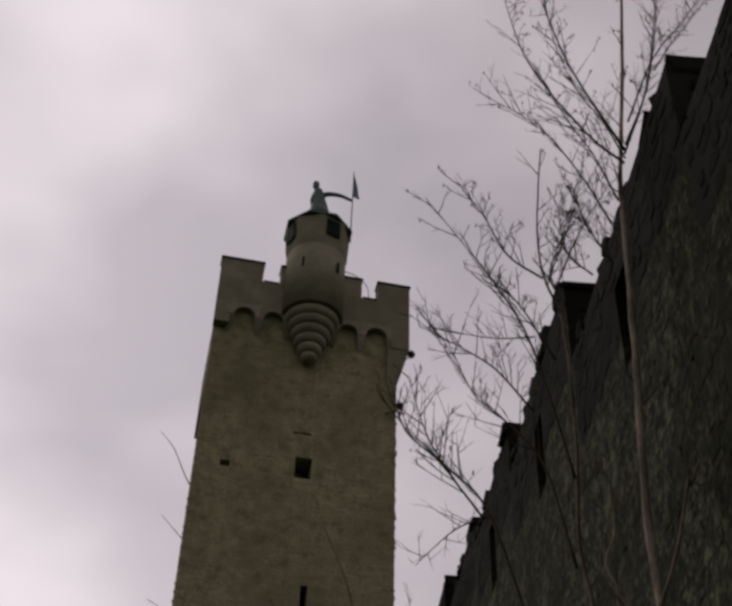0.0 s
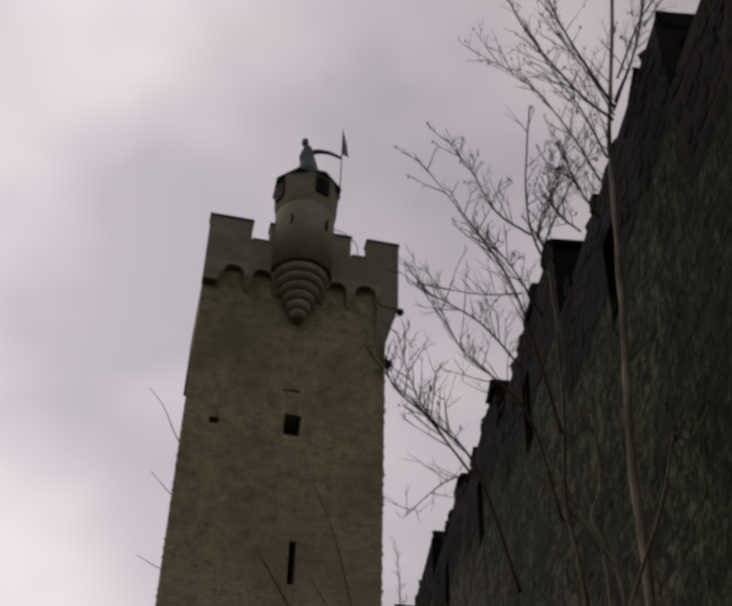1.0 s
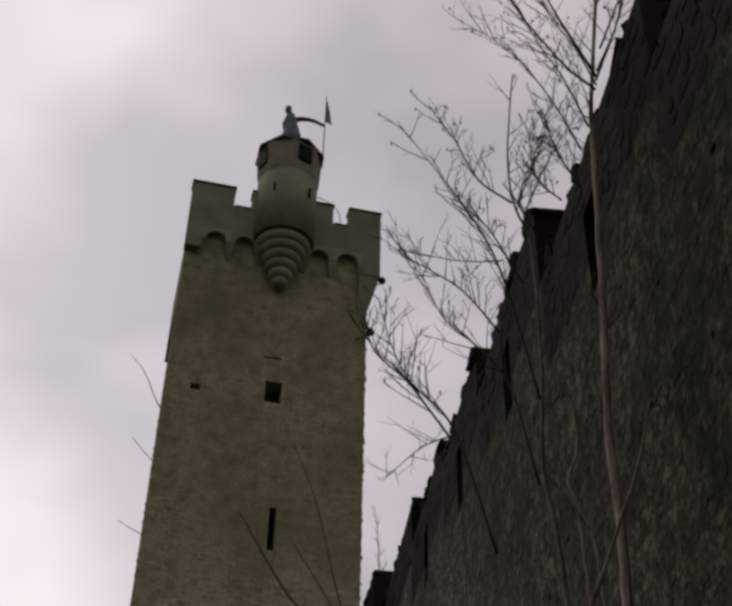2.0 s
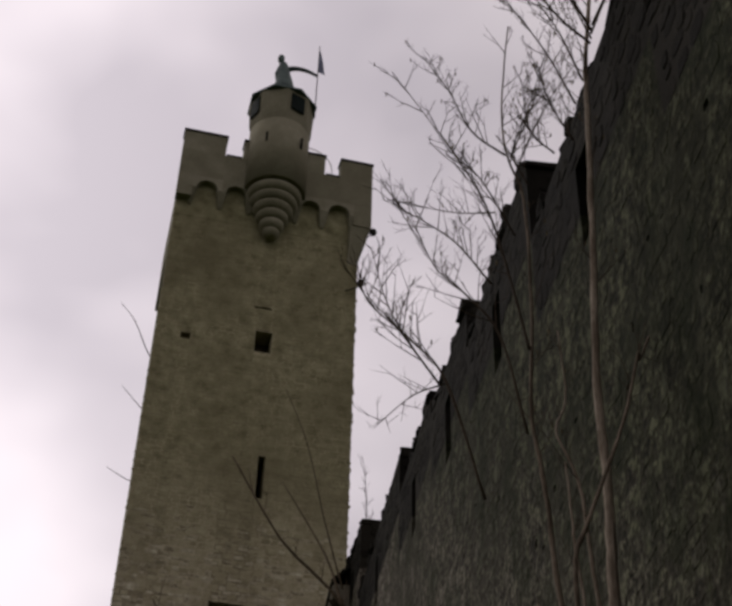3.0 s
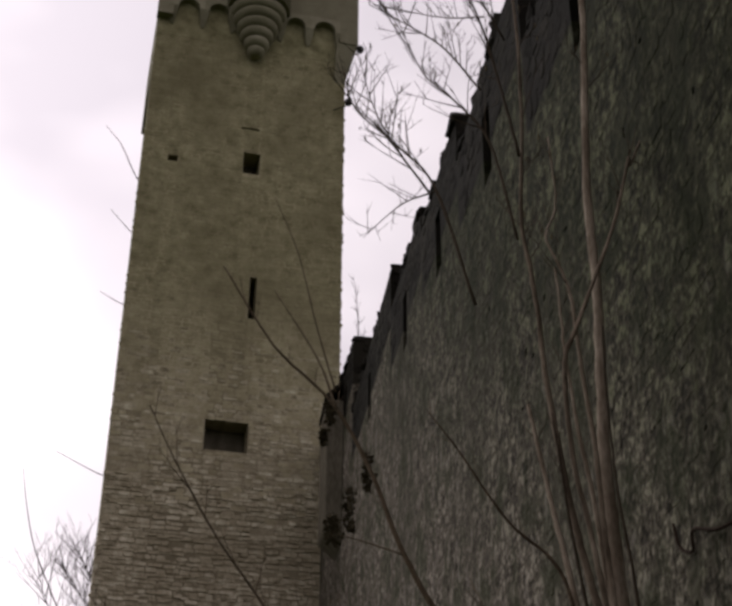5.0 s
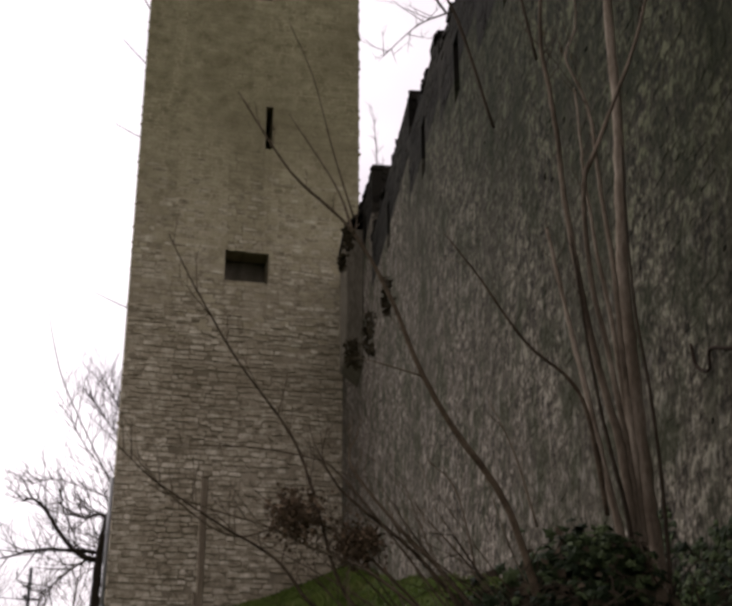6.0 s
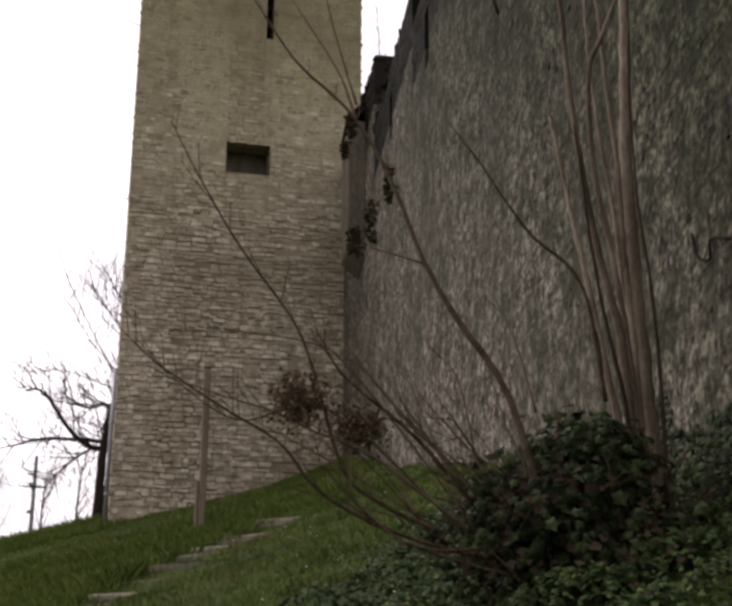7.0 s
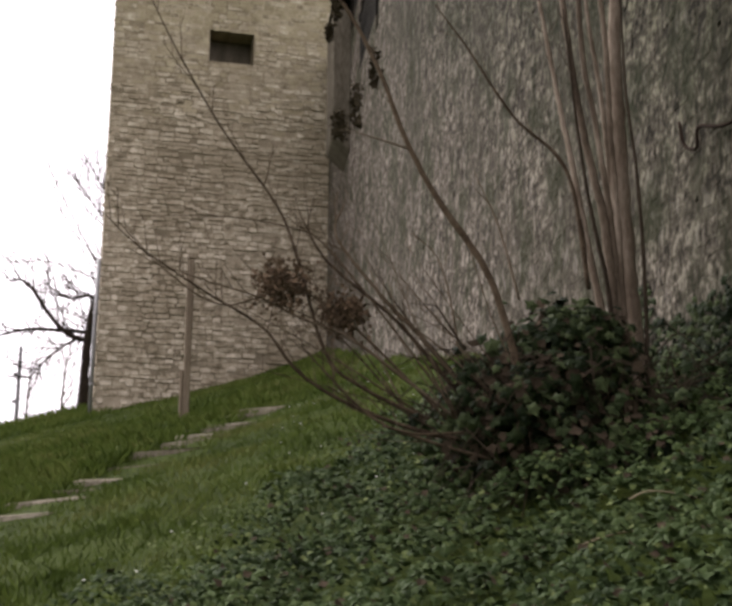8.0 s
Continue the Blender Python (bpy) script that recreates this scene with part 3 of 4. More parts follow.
pole = tagged(new("utility_pole"), "thin grey pole with small side brackets", "pole")
pz = ground_z(-2.4, 12)
pole.location = (-2.4, 12, pz)
mesh_object("mast", *tube_arrays([(0, 0, -.4), (0, 0, 3.9 - pz)], [.085, .07], 10), POLE_GREY, pole, smooth=True)
for z in (1.2, 2.2, 3.2):
    part("bracket", bm_box(-.19, -.06, -.05, .05, z, z + .12, .01), POLE_GREY, pole)

# ---- stair: long worn stone steps let into the slope ----
stair = tagged(new("stone_stair"), "worn stone steps climbing through long grass", "stairs")
STEPS = ((-1.62, -23.3, .7), (-1.28, -22.6, .62), (-1.02, -22.0, .72), (-.55, -21.3, .84), (-.25, -20.75, .8), (.08, -20.2, .9), (.45, -19.7, 1.05),
         (.8, -19.1, .8), (1.1, -18.3, .85), (1.4, -17.5, 1.0), (1.75, -16.8, 1.0), (2.15, -16.1, 1.05), (2.5, -15.5, 1.1))
srng = random.Random(9)
for x, y, ln in STEPS:
    bm = bm_box(-ln * .62, ln * .62, -.06, .16, -.2, .0, .015)
    for q in bm.verts:
        q.co += Vector((srng.uniform(-.03, .03), srng.uniform(-.02, .02), srng.uniform(-.008, .008)))
    ob = part("step", bm, STEP_STONE, stair)
    ob.matrix_basis = Matrix.Translation((x, y, ground_z(x, y) + (.045 if y > -20 else .022))) @ Matrix.Rotation(-.55 + srng.uniform(-.1, .1), 4, "Z") @ Matrix.Rotation(-.05 + srng.uniform(-.03, .03), 4, "Y")

# ---- details of the town wall: hook, corbels, hole ----
hook = tagged(new("iron_hook"), "bent rusty iron bar fixed in the stone wall", "hook")
hook.matrix_basis = wall_frame
hook_line = spline([(28.34, -0.08, -2.05), (28.39, -0.08, -2.22), (28.52, -0.08, -2.31), (28.63, -0.08, -2.33), (28.67, -0.08, -2.21), (29.0, -0.06, -2.33), (29.25, 0.01, -2.33)], 4)
mesh_object("bar", *tube_arrays(hook_line, [.013] * len(hook_line)), RUST, hook, smooth=True)
part("fixing_plate", bm_box(29.20, 29.30, -.02, .01, -2.38, -2.28, .006), RUST, hook)


# ---- plants ----
def leaf(p, size, normal, spin, rng):
    """A small lobed leaf, folded along its middle."""
    n = Vector(normal).normalized()
    a = n.orthogonal().normalized()
    b = n.cross(a)
    u = math.cos(spin) * a + math.sin(spin) * b
    w = n.cross(u)
    p = Vector(p)
    pts = [p, p + size * (.35 * u + .5 * w) + .1 * size * n, p + size * u, p + size * (.35 * u - .5 * w) + .1 * size * n]
    return pts, [(0, 1, 2), (0, 2, 3)]


def ivy_leaf(p, size, normal, spin, rng):
    """A five-pointed ivy leaf, its lobes bent down from the middle."""
    n = Vector(normal).normalized()
    a = n.orthogonal().normalized()
    b = n.cross(a)
    u = math.cos(spin) * a + math.sin(spin) * b
    w = n.cross(u)
    p = Vector(p)
    out = [p + .12 * size * n]
    for x, y in ((-.35, 0), (-.4, .32), (.02, .3), (.08, .52), (.3, .2), (.65, 0), (.3, -.2), (.08, -.52), (.02, -.3), (-.4, -.32)):
        out.append(p + size * (x * u + y * w) - size * rng.uniform(0, .12) * n)
    return out, [(0, k, k % 10 + 1) for k in range(1, 11)]


class Plant:
    """A woody plant: stems that are parts of their own, and fine twigs and catkins in one mesh each."""

    def __init__(self, name, label, category, seed, bark, twig, at):
        self.root = tagged(new(name), label, category)
        self.root.location = at
        self.at, self.bark, self.twig_mat = Vector(at), bark, twig
        self.rng = random.Random(seed)
        self.twigs, self.catkins = Heap(), Heap()

    def stem(self, r0, r1, *points):
        line = spline(points, 6)
        r = self.rng
        line = [p + Vector((r.uniform(-1, 1), r.uniform(-1, 1), r.uniform(-1, 1))) * r0 * .09 for p in line]
        n = len(line) - 1
        radii = [(r0 + (r1 - r0) * k / n) * r.uniform(.92, 1.08) for k in range(n + 1)]
        v, f = tube_arrays(line, radii, 8 if r0 > .02 else 5)
        mesh_object("stem", [p - self.at for p in v], f, self.bark if r0 > .018 else self.twig_mat, self.root, smooth=True)
        return line

    def sprout(self, line, start, count, length, thick, depth=1, lift=.35, catkins=0.0, flat=.5):
        r = self.rng
        n = len(line) - 1
        for k in range(count):
            u = start + (1 - start) * (k + r.random()) / count
            i = min(int(u * n), n - 1)
            p = line[i].lerp(line[i + 1], u * n - i)
            d = (line[i + 1] - line[i]).normalized()
            side = Vector((r.uniform(-1, 1), r.uniform(-flat, flat), r.uniform(-.6, 1))).normalized()
            d = (d * .8 + side * .75 + Vector((0, 0, lift))).normalized()
            ln = length * r.uniform(.5, 1.2) * (1.15 - .5 * u)
            pts = [p]
            for s in range(5):
                d = (d + Vector((r.uniform(-.06, .06), r.uniform(-.05, .05), r.uniform(-.03, .1)))).normalized()
                pts.append(pts[-1] + d * ln / 5)
            v, f = tube_arrays(pts, [thick * (1 - .15 * s) for s in range(6)], 3)
            self.twigs.add([q - self.at for q in v], f)
            if r.random() < catkins * .5:
                c = pts[-1] - self.at
                v, f = tube_arrays([c, c - Vector((0, 0, .02)), c - Vector((0, 0, .045)), c - Vector((.004, 0, .055))], [.002, .0062, .0058, .0015], 5)
                self.catkins.add(v, f)
            if depth > 0:
                self.sprout(pts, .25, r.randint(1, 3), ln * .6, thick * .62, depth - 1, lift, catkins, flat)

    def finish(self):
        if self.twigs.v:
            tagged(self.twigs.done("twig_spray", self.twig_mat, self.root), kind="stuff")
        if self.catkins.v:
            tagged(self.catkins.done("catkin_spray", CATKIN, self.root, "hanging brown catkins"), kind="stuff")


hazel = Plant("hazel_shrub", "tall leafless multi-stemmed hazel shrub with catkins against the wall", "shrub", 21, BARK, TWIG, (2.5, -28.4, -4.1))
hazel.sprout(hazel.stem(.06, .016, (2.57, -28.30, -3.96), (2.57, -28.28, -3.54), (2.56, -28.26, -3.17), (2.55, -28.24, -2.66), (2.55, -28.22, -2.16), (2.55, -28.20, -1.58), (2.60, -28.18, -0.93), (2.64, -28.16, -0.13), (2.65, -28.14, 0.65), (2.76, -28.12, 2.11), (2.88, -28.10, 3.89), (2.96, -28.05, 4.76), (3.22, -28.00, 6.62), (3.44, -27.95, 8.44)), .66, 22, .6, .008, 2, .4, .35)
hazel.sprout(hazel.stem(.032, .007, (2.34, -28.50, -3.89), (2.34, -28.48, -3.42), (2.33, -28.46, -3.11), (2.31, -28.44, -2.83), (2.26, -28.42, -2.58), (2.21, -28.40, -2.26), (2.17, -28.38, -1.94), (2.14, -28.36, -1.60), (2.10, -28.34, -1.11), (2.09, -28.32, -0.66), (2.06, -28.30, -0.23), (2.03, -28.28, 0.20), (2.10, -28.26, 1.25), (2.12, -28.20, 2.44), (2.01, -28.15, 3.02), (2.02, -28.10, 3.74), (2.15, -28.05, 4.90)), .62, 20, .55, .006, 2, .3, .2)
hazel.sprout(hazel.stem(.027, .012, (2.29, -28.55, -3.87), (2.26, -28.53, -3.61), (2.21, -28.51, -3.31), (2.17, -28.49, -3.03), (2.14, -28.47, -2.78), (2.10, -28.45, -2.48), (2.06, -28.43, -2.23), (2.03, -28.41, -2.00), (1.99, -28.39, -1.70), (1.95, -28.37, -1.40)), .75, 5, .3, .005, 1, .4)
hazel.sprout(hazel.stem(.024, .007, (2.41, -28.40, -3.87), (2.42, -28.38, -3.39), (2.42, -28.36, -3.02), (2.42, -28.34, -2.63), (2.41, -28.32, -2.28), (2.39, -28.30, -1.95), (2.35, -28.28, -1.61), (2.33, -28.26, -1.30), (2.30, -28.24, -0.81), (2.31, -28.22, -0.67), (2.30, -28.20, -0.15)), .7, 7, .4, .005, 1, .35, .1)
hazel.sprout(hazel.stem(.026, .006, (2.45, -28.42, -3.87), (2.44, -28.40, -3.33), (2.44, -28.38, -2.90), (2.43, -28.36, -2.45), (2.43, -28.34, -1.99), (2.43, -28.32, -1.58), (2.40, -28.30, -1.13), (2.39, -28.28, -0.78), (2.38, -28.26, -0.43), (2.33, -28.24, -0.19), (2.24, -28.22, 0.10), (2.35, -28.20, 0.44), (2.34, -28.18, 1.08)), .7, 9, .45, .005, 1, .35, .15)
hazel.stem(.015, .007, (2.49, -28.60, -4.04), (2.51, -28.58, -3.60), (2.52, -28.56, -3.18), (2.52, -28.54, -2.81), (2.51, -28.52, -2.47), (2.48, -28.50, -2.08), (2.48, -28.48, -1.75), (2.49, -28.46, -1.23), (2.52, -28.44, -0.74))
hazel.sprout(hazel.stem(.022, .007, (2.40, -28.45, -3.85), (2.39, -28.43, -3.16), (2.36, -28.41, -2.73), (2.31, -28.39, -2.25), (2.24, -28.37, -1.73), (2.25, -28.35, -1.03), (2.37, -28.33, -0.72), (2.55, -28.31, -0.29), (2.68, -28.29, 0.02), (2.83, -28.27, 0.42), (2.98, -28.25, 0.94), (3.00, -28.23, 0.90), (3.19, -28.21, 1.38), (3.42, -28.19, 2.32), (3.65, -28.17, 4.04)), .6, 14, .5, .006, 1, .35)
hazel.sprout(hazel.stem(.018, .006, (2.29, -28.62, -3.88), (2.25, -28.60, -3.36), (2.21, -28.58, -3.09), (2.17, -28.56, -2.82), (2.14, -28.54, -2.54), (2.11, -28.52, -2.19), (2.09, -28.50, -1.83), (2.07, -28.48, -1.50)), .7, 5, .3, .004, 1, .35)
hazel.stem(.012, .006, (2.10, -28.65, -3.38), (2.10, -28.63, -3.12), (2.09, -28.61, -2.96))
hazel.sprout(hazel.stem(0.012, 0.003, (1.86, -28.6, -0.23), (1.71, -28.55, 0.63), (1.46, -28.5, 1.02), (1.24, -28.45, 1.28), (1.06, -28.4, 1.82)), .25, 18, .55, .006, 2, .25, .1)
hazel.sprout(hazel.stem(0.013, 0.003, (1.56, -28.5, -0.75), (1.31, -28.45, 0.22), (1.06, -28.4, 0.57), (0.75, -28.35, 0.89), (0.68, -28.3, 1.19)), .3, 22, .55, .006, 2, .25, .1)
hazel.sprout(hazel.stem(0.014, 0.003, (2.0, -28.4, 0.67), (1.89, -28.35, 1.42), (1.74, -28.3, 2.18), (1.44, -28.25, 2.85), (0.94, -28.2, 3.71)), .25, 22, .55, .006, 2, .25, .12)
hazel.sprout(hazel.stem(0.011, 0.003, (1.94, -28.3, 2.82), (1.66, -28.25, 3.09), (1.47, -28.2, 3.62), (1.26, -28.15, 4.05)), .15, 18, .5, .006, 2, .3, .15)
hazel.sprout(hazel.stem(0.017, 0.004, (2.94, -28.2, 4.73), (2.59, -28.15, 5.2), (2.09, -28.1, 6.29), (1.89, -28.05, 7.64)), .1, 26, .6, .006, 2, .3, .35)
hazel.sprout(hazel.stem(0.017, 0.004, (2.86, -28.4, 4.68), (2.44, -28.35, 5.98), (2.21, -28.3, 7.36)), .1, 24, .6, .006, 2, .3, .4)
hazel.sprout(hazel.stem(0.013, 0.005, (3.02, -28.1, 5.02), (3.43, -28.05, 6.28), (3.71, -28.0, 7.58), (3.92, -27.95, 8.71)), .1, 18, .55, .006, 2, .3, .35)
hazel.sprout(hazel.stem(0.011, 0.003, (2.66, -28.3, 3.68), (2.43, -28.25, 4.4), (2.08, -28.2, 5.06), (1.63, -28.15, 5.44)), .1, 22, .55, .006, 2, .3, .3)
hazel.sprout(hazel.stem(0.008, 0.002, (1.78, -28.4, 2.02), (1.43, -28.35, 1.98), (0.97, -28.3, 2.04)), .2, 12, .35, .004, 1)
hazel.sprout(hazel.stem(0.008, 0.002, (1.36, -28.3, 0.3), (1.11, -28.25, 0.17), (0.84, -28.2, -0.13)), .2, 12, .35, .004, 1)
hazel.sprout(hazel.stem(0.011, 0.003, (2.79, -28.25, 4.09), (2.62, -28.21, 4.77), (2.4, -28.17, 5.34), (2.26, -28.13, 5.9)), .1, 18, .5, .006, 2, .3, .2)
hazel.sprout(hazel.stem(0.011, 0.003, (2.65, -28.2, 3.3), (2.47, -28.16, 3.79), (2.4, -28.12, 4.33)), .05, 22, .4, .006, 2, .3, .1)
hazel.sprout(hazel.stem(0.01, 0.003, (2.13, -28.3, 2.52), (2.03, -28.26, 2.92), (2.23, -28.22, 3.6), (2.46, -28.18, 4.42)), .05, 18, .4, .006, 2, .3, .1)
hazel.sprout(hazel.stem(0.01, 0.003, (1.96, -28.35, 1.86), (1.7, -28.31, 2.46), (1.44, -28.27, 2.77)), .1, 18, .45, .006, 2, .25, .1)
hazel.sprout(hazel.stem(0.01, 0.003, (1.75, -28.3, 1.34), (1.48, -28.26, 1.74), (1.19, -28.22, 1.96), (0.89, -28.18, 2.14)), .1, 18, .45, .006, 2, .25, .1)
hazel.sprout(hazel.stem(0.01, 0.003, (1.28, -28.4, 0.21), (1.08, -28.36, 0.55), (0.9, -28.32, 0.94), (0.77, -28.28, 1.51)), .1, 18, .45, .006, 2, .25, .1)
hazel.sprout(hazel.stem(0.012, 0.004, (3.12, -28.1, 5.56), (3.56, -28.06, 6.81), (4.0, -28.02, 7.65), (4.48, -27.98, 8.56)), .1, 20, .5, .006, 2, .3, .3)
hazel.sprout(hazel.stem(0.01, 0.003, (2.45, -28.2, 3.08), (2.25, -28.16, 3.36), (2.22, -28.12, 4.09)), .1, 18, .45, .006, 2, .3, .2)
hazel.sprout(hazel.stem(0.012, .004, (2.99, -28.20, 5.03), (3.34, -28.17, 6.01), (3.59, -28.14, 7.06), (3.77, -28.11, 8.01), (3.99, -28.08, 9.05)), 0.1, 22, 0.5, .0045, 2, .3, .3)
hazel.sprout(hazel.stem(0.009, .003, (3.48, -28.20, 6.42), (3.80, -28.17, 7.09), (4.13, -28.14, 7.70), (4.45, -28.11, 8.34)), 0.1, 18, 0.4, .0045, 2, .3, .3)
hazel.sprout(hazel.stem(0.009, .003, (2.09, -28.20, 2.82), (2.33, -28.17, 3.49), (2.56, -28.14, 4.02), (2.82, -28.11, 4.52)), 0.05, 22, 0.35, .0045, 2, .3, .3)
hazel.sprout(hazel.stem(0.009, .003, (2.03, -28.20, 2.92), (2.26, -28.17, 3.60), (2.46, -28.14, 4.32), (2.62, -28.11, 5.11)), 0.05, 22, 0.35, .0045, 2, .3, .3)
hazel.sprout(hazel.stem(0.010, .003, (2.96, -28.20, 4.81), (2.80, -28.17, 5.38), (2.58, -28.14, 5.90), (2.43, -28.11, 6.64), (2.37, -28.08, 7.57)), 0.1, 24, 0.45, .0045, 2, .3, .3)
hazel.finish()

brush = Plant("bare_bush", "leafless brown bush with long arching shoots", "shrub", 33, SHOOT, SHOOT, (1.3, -28.8, -4.4))
brush.sprout(brush.stem(0.026, 0.005, (1.64, -28.95, -4.39), (1.53, -28.9, -3.89), (1.39, -28.85, -3.4), (1.12, -28.8, -2.98), (0.94, -28.75, -2.61), (0.76, -28.7, -2.11), (0.53, -28.65, -1.68), (0.17, -28.6, -1.31), (-0.18, -28.55, -0.74)), .5, 8, .3, .004, 1)
brush.stem(0.01, 0.003, (0.51, -28.9, -1.85), (0.4, -28.85, -1.5), (0.12, -28.8, -1.02))
brush.stem(0.007, 0.002, (0.53, -28.8, -1.69), (0.41, -28.75, -1.22), (0.28, -28.7, -0.65), (0.12, -28.65, -0.21))
brush.sprout(brush.stem(0.017, 0.004, (2.04, -28.8, -3.45), (1.99, -28.75, -2.86), (1.9, -28.7, -2.59), (1.65, -28.65, -2.35), (1.37, -28.6, -1.9), (1.18, -28.55, -1.61)), .5, 5, .25, .003, 0)
brush.sprout(brush.stem(0.015, 0.004, (1.32, -28.75, -4.33), (1.04, -28.7, -4.23), (0.72, -28.65, -4.08), (0.51, -28.6, -3.89), (0.35, -28.55, -3.34), (0.22, -28.5, -2.99), (-0.1, -28.45, -2.54), (-0.37, -28.4, -2.07), (-0.55, -28.35, -1.7)), .2, 12, .4, .0045, 1)
brush.sprout(brush.stem(0.017, 0.005, (1.31, -28.8, -4.12), (1.02, -28.75, -3.78), (0.82, -28.7, -3.56), (0.55, -28.65, -3.2), (0.6, -28.6, -2.99)), .3, 9, .35, .004, 1)
brush.sprout(brush.stem(0.016, 0.004, (1.31, -28.7, -4.14), (0.91, -28.65, -3.68), (0.51, -28.6, -3.34), (0.35, -28.55, -3.05)), .3, 10, .35, .004, 1)
brush.sprout(brush.stem(0.016, 0.003, (1.32, -28.85, -4.38), (1.01, -28.8, -4.33), (0.64, -28.75, -4.2), (0.34, -28.7, -4.02), (0.13, -28.65, -3.76), (-0.16, -28.6, -3.58), (-0.56, -28.55, -3.32), (-0.79, -28.5, -3.1)), .15, 14, .4, .004, 1)
brush.sprout(brush.stem(0.012, 0.003, (1.24, -28.75, -4.25), (0.87, -28.7, -3.97), (0.61, -28.65, -3.78), (0.35, -28.6, -3.68), (0.14, -28.55, -3.57), (-0.15, -28.5, -3.48), (-0.5, -28.45, -3.37)), .2, 12, .35, .004, 1)
brush.sprout(brush.stem(0.008, 0.002, (1.31, -28.6, -3.85), (1.21, -28.55, -3.3), (1.04, -28.5, -3.09)), .3, 5, .25, .003, 0)
brush.sprout(brush.stem(0.009, 0.002, (1.68, -28.6, -3.49), (1.58, -28.55, -3.04), (1.44, -28.5, -2.67)), .3, 5, .25, .003, 0)
brush.stem(0.01, 0.006, (0.74, -29.0, -4.34), (0.96, -28.95, -4.37), (1.3, -28.9, -4.34), (1.68, -28.85, -4.34))
brush.sprout(brush.stem(0.012, 0.003, (1.36, -28.95, -4.49), (1.03, -28.9, -4.4), (0.73, -28.85, -4.28), (0.47, -28.8, -4.03), (0.32, -28.75, -3.86)), .2, 10, .35, .004, 1)
brush.sprout(brush.stem(0.008, 0.002, (1.2, -28.7, -4.14), (0.77, -28.65, -3.58), (0.5, -28.62, -3.26), (0.34, -28.6, -3.16), (-0.09, -28.55, -3.1), (-0.59, -28.5, -3.12)), .2, 8, .3, .003, 0)
brush.sprout(brush.stem(0.01, 0.003, (1.2, -28.7, -4.25), (0.83, -28.65, -3.88), (0.56, -28.62, -3.64), (0.29, -28.6, -3.52), (-0.1, -28.55, -3.62), (-0.47, -28.5, -3.38), (-0.69, -28.45, -3.14)), .2, 10, .35, .004, 1)
brush.stem(0.007, 0.002, (0.94, -28.8, -2.68), (0.74, -28.75, -2.61), (0.59, -28.7, -2.56))
brush.stem(0.008, 0.002, (1.24, -28.6, -3.96), (0.91, -28.55, -3.52), (0.72, -28.5, -3.21))
for k in range(20):
    r = brush.rng
    a = Vector((r.uniform(.9, 1.75), -28.8 + r.uniform(-.2, .2), -4.25))
    b = a + Vector((-r.uniform(.25, 1.3), r.uniform(-.1, .3), r.uniform(.3, 1.15)))
    m = a.lerp(b, .5) + Vector((-.05, 0, r.uniform(-.02, .16)))
    t = r.uniform(.003, .0075)
    brush.sprout(brush.stem(t, t * .3, a, m, b), .4, 4, .22, .003, 0)
# dried brown flower heads among the shoots
dry = Heap()
for c, rad in (((0.25, -28.6, -3.5), .19), ((0.61, -28.6, -3.64), .15)):
    for k in range(640):
        r = brush.rng
        a = Vector(c) + Vector((r.gauss(0, .42), r.gauss(0, .35), r.gauss(0, .34))) * rad
        b = a + Vector((r.uniform(-1, 1), r.uniform(-1, 1), r.uniform(-1, 1))) * .06
        v, f = tube_arrays([a, a.lerp(b, .5) + Vector((r.uniform(-.02, .02), 0, r.uniform(-.02, .02))), b], [.003, .0026, .0015], 3)
        if k % 3 == 0:
            brush.twigs.add([q - brush.at for q in v], f)
        dry.add(*leaf(a - brush.at, r.uniform(.016, .032), (r.uniform(-1, 1), -1, r.uniform(-1, 1)), r.uniform(0, 6.28), r))
tagged(dry.done("dried_flower_head", DRIED, brush.root, "brown dried flower heads"), kind="stuff")
# withered leaves still hanging on the tallest shoot
h = Heap()
for c, wide, high in (((0.78, -28.6, -2.11), 0.035, 0.12), ((0.67, -28.6, -2.36), 0.04, 0.14), ((0.57, -28.6, -2.5), 0.05, 0.09), ((0.54, -28.6, -1.74), 0.03, 0.07), ((0.5, -28.6, -1.91), 0.02, 0.05)):
    for k in range(190):
        r = brush.rng
        p = Vector(c) + Vector((r.gauss(0, .45) * wide, r.gauss(0, .5) * wide, r.uniform(-1, 1) * high)) - brush.at
        h.add(*leaf(p, r.uniform(.014, .03), (r.uniform(-1, 1), -1, r.uniform(-1, 1)), r.uniform(0, 6.28), r))
tagged(h.done("withered_foliage", WITHERED, brush.root, "dark withered hanging leaves"), kind="stuff")
brush.finish()

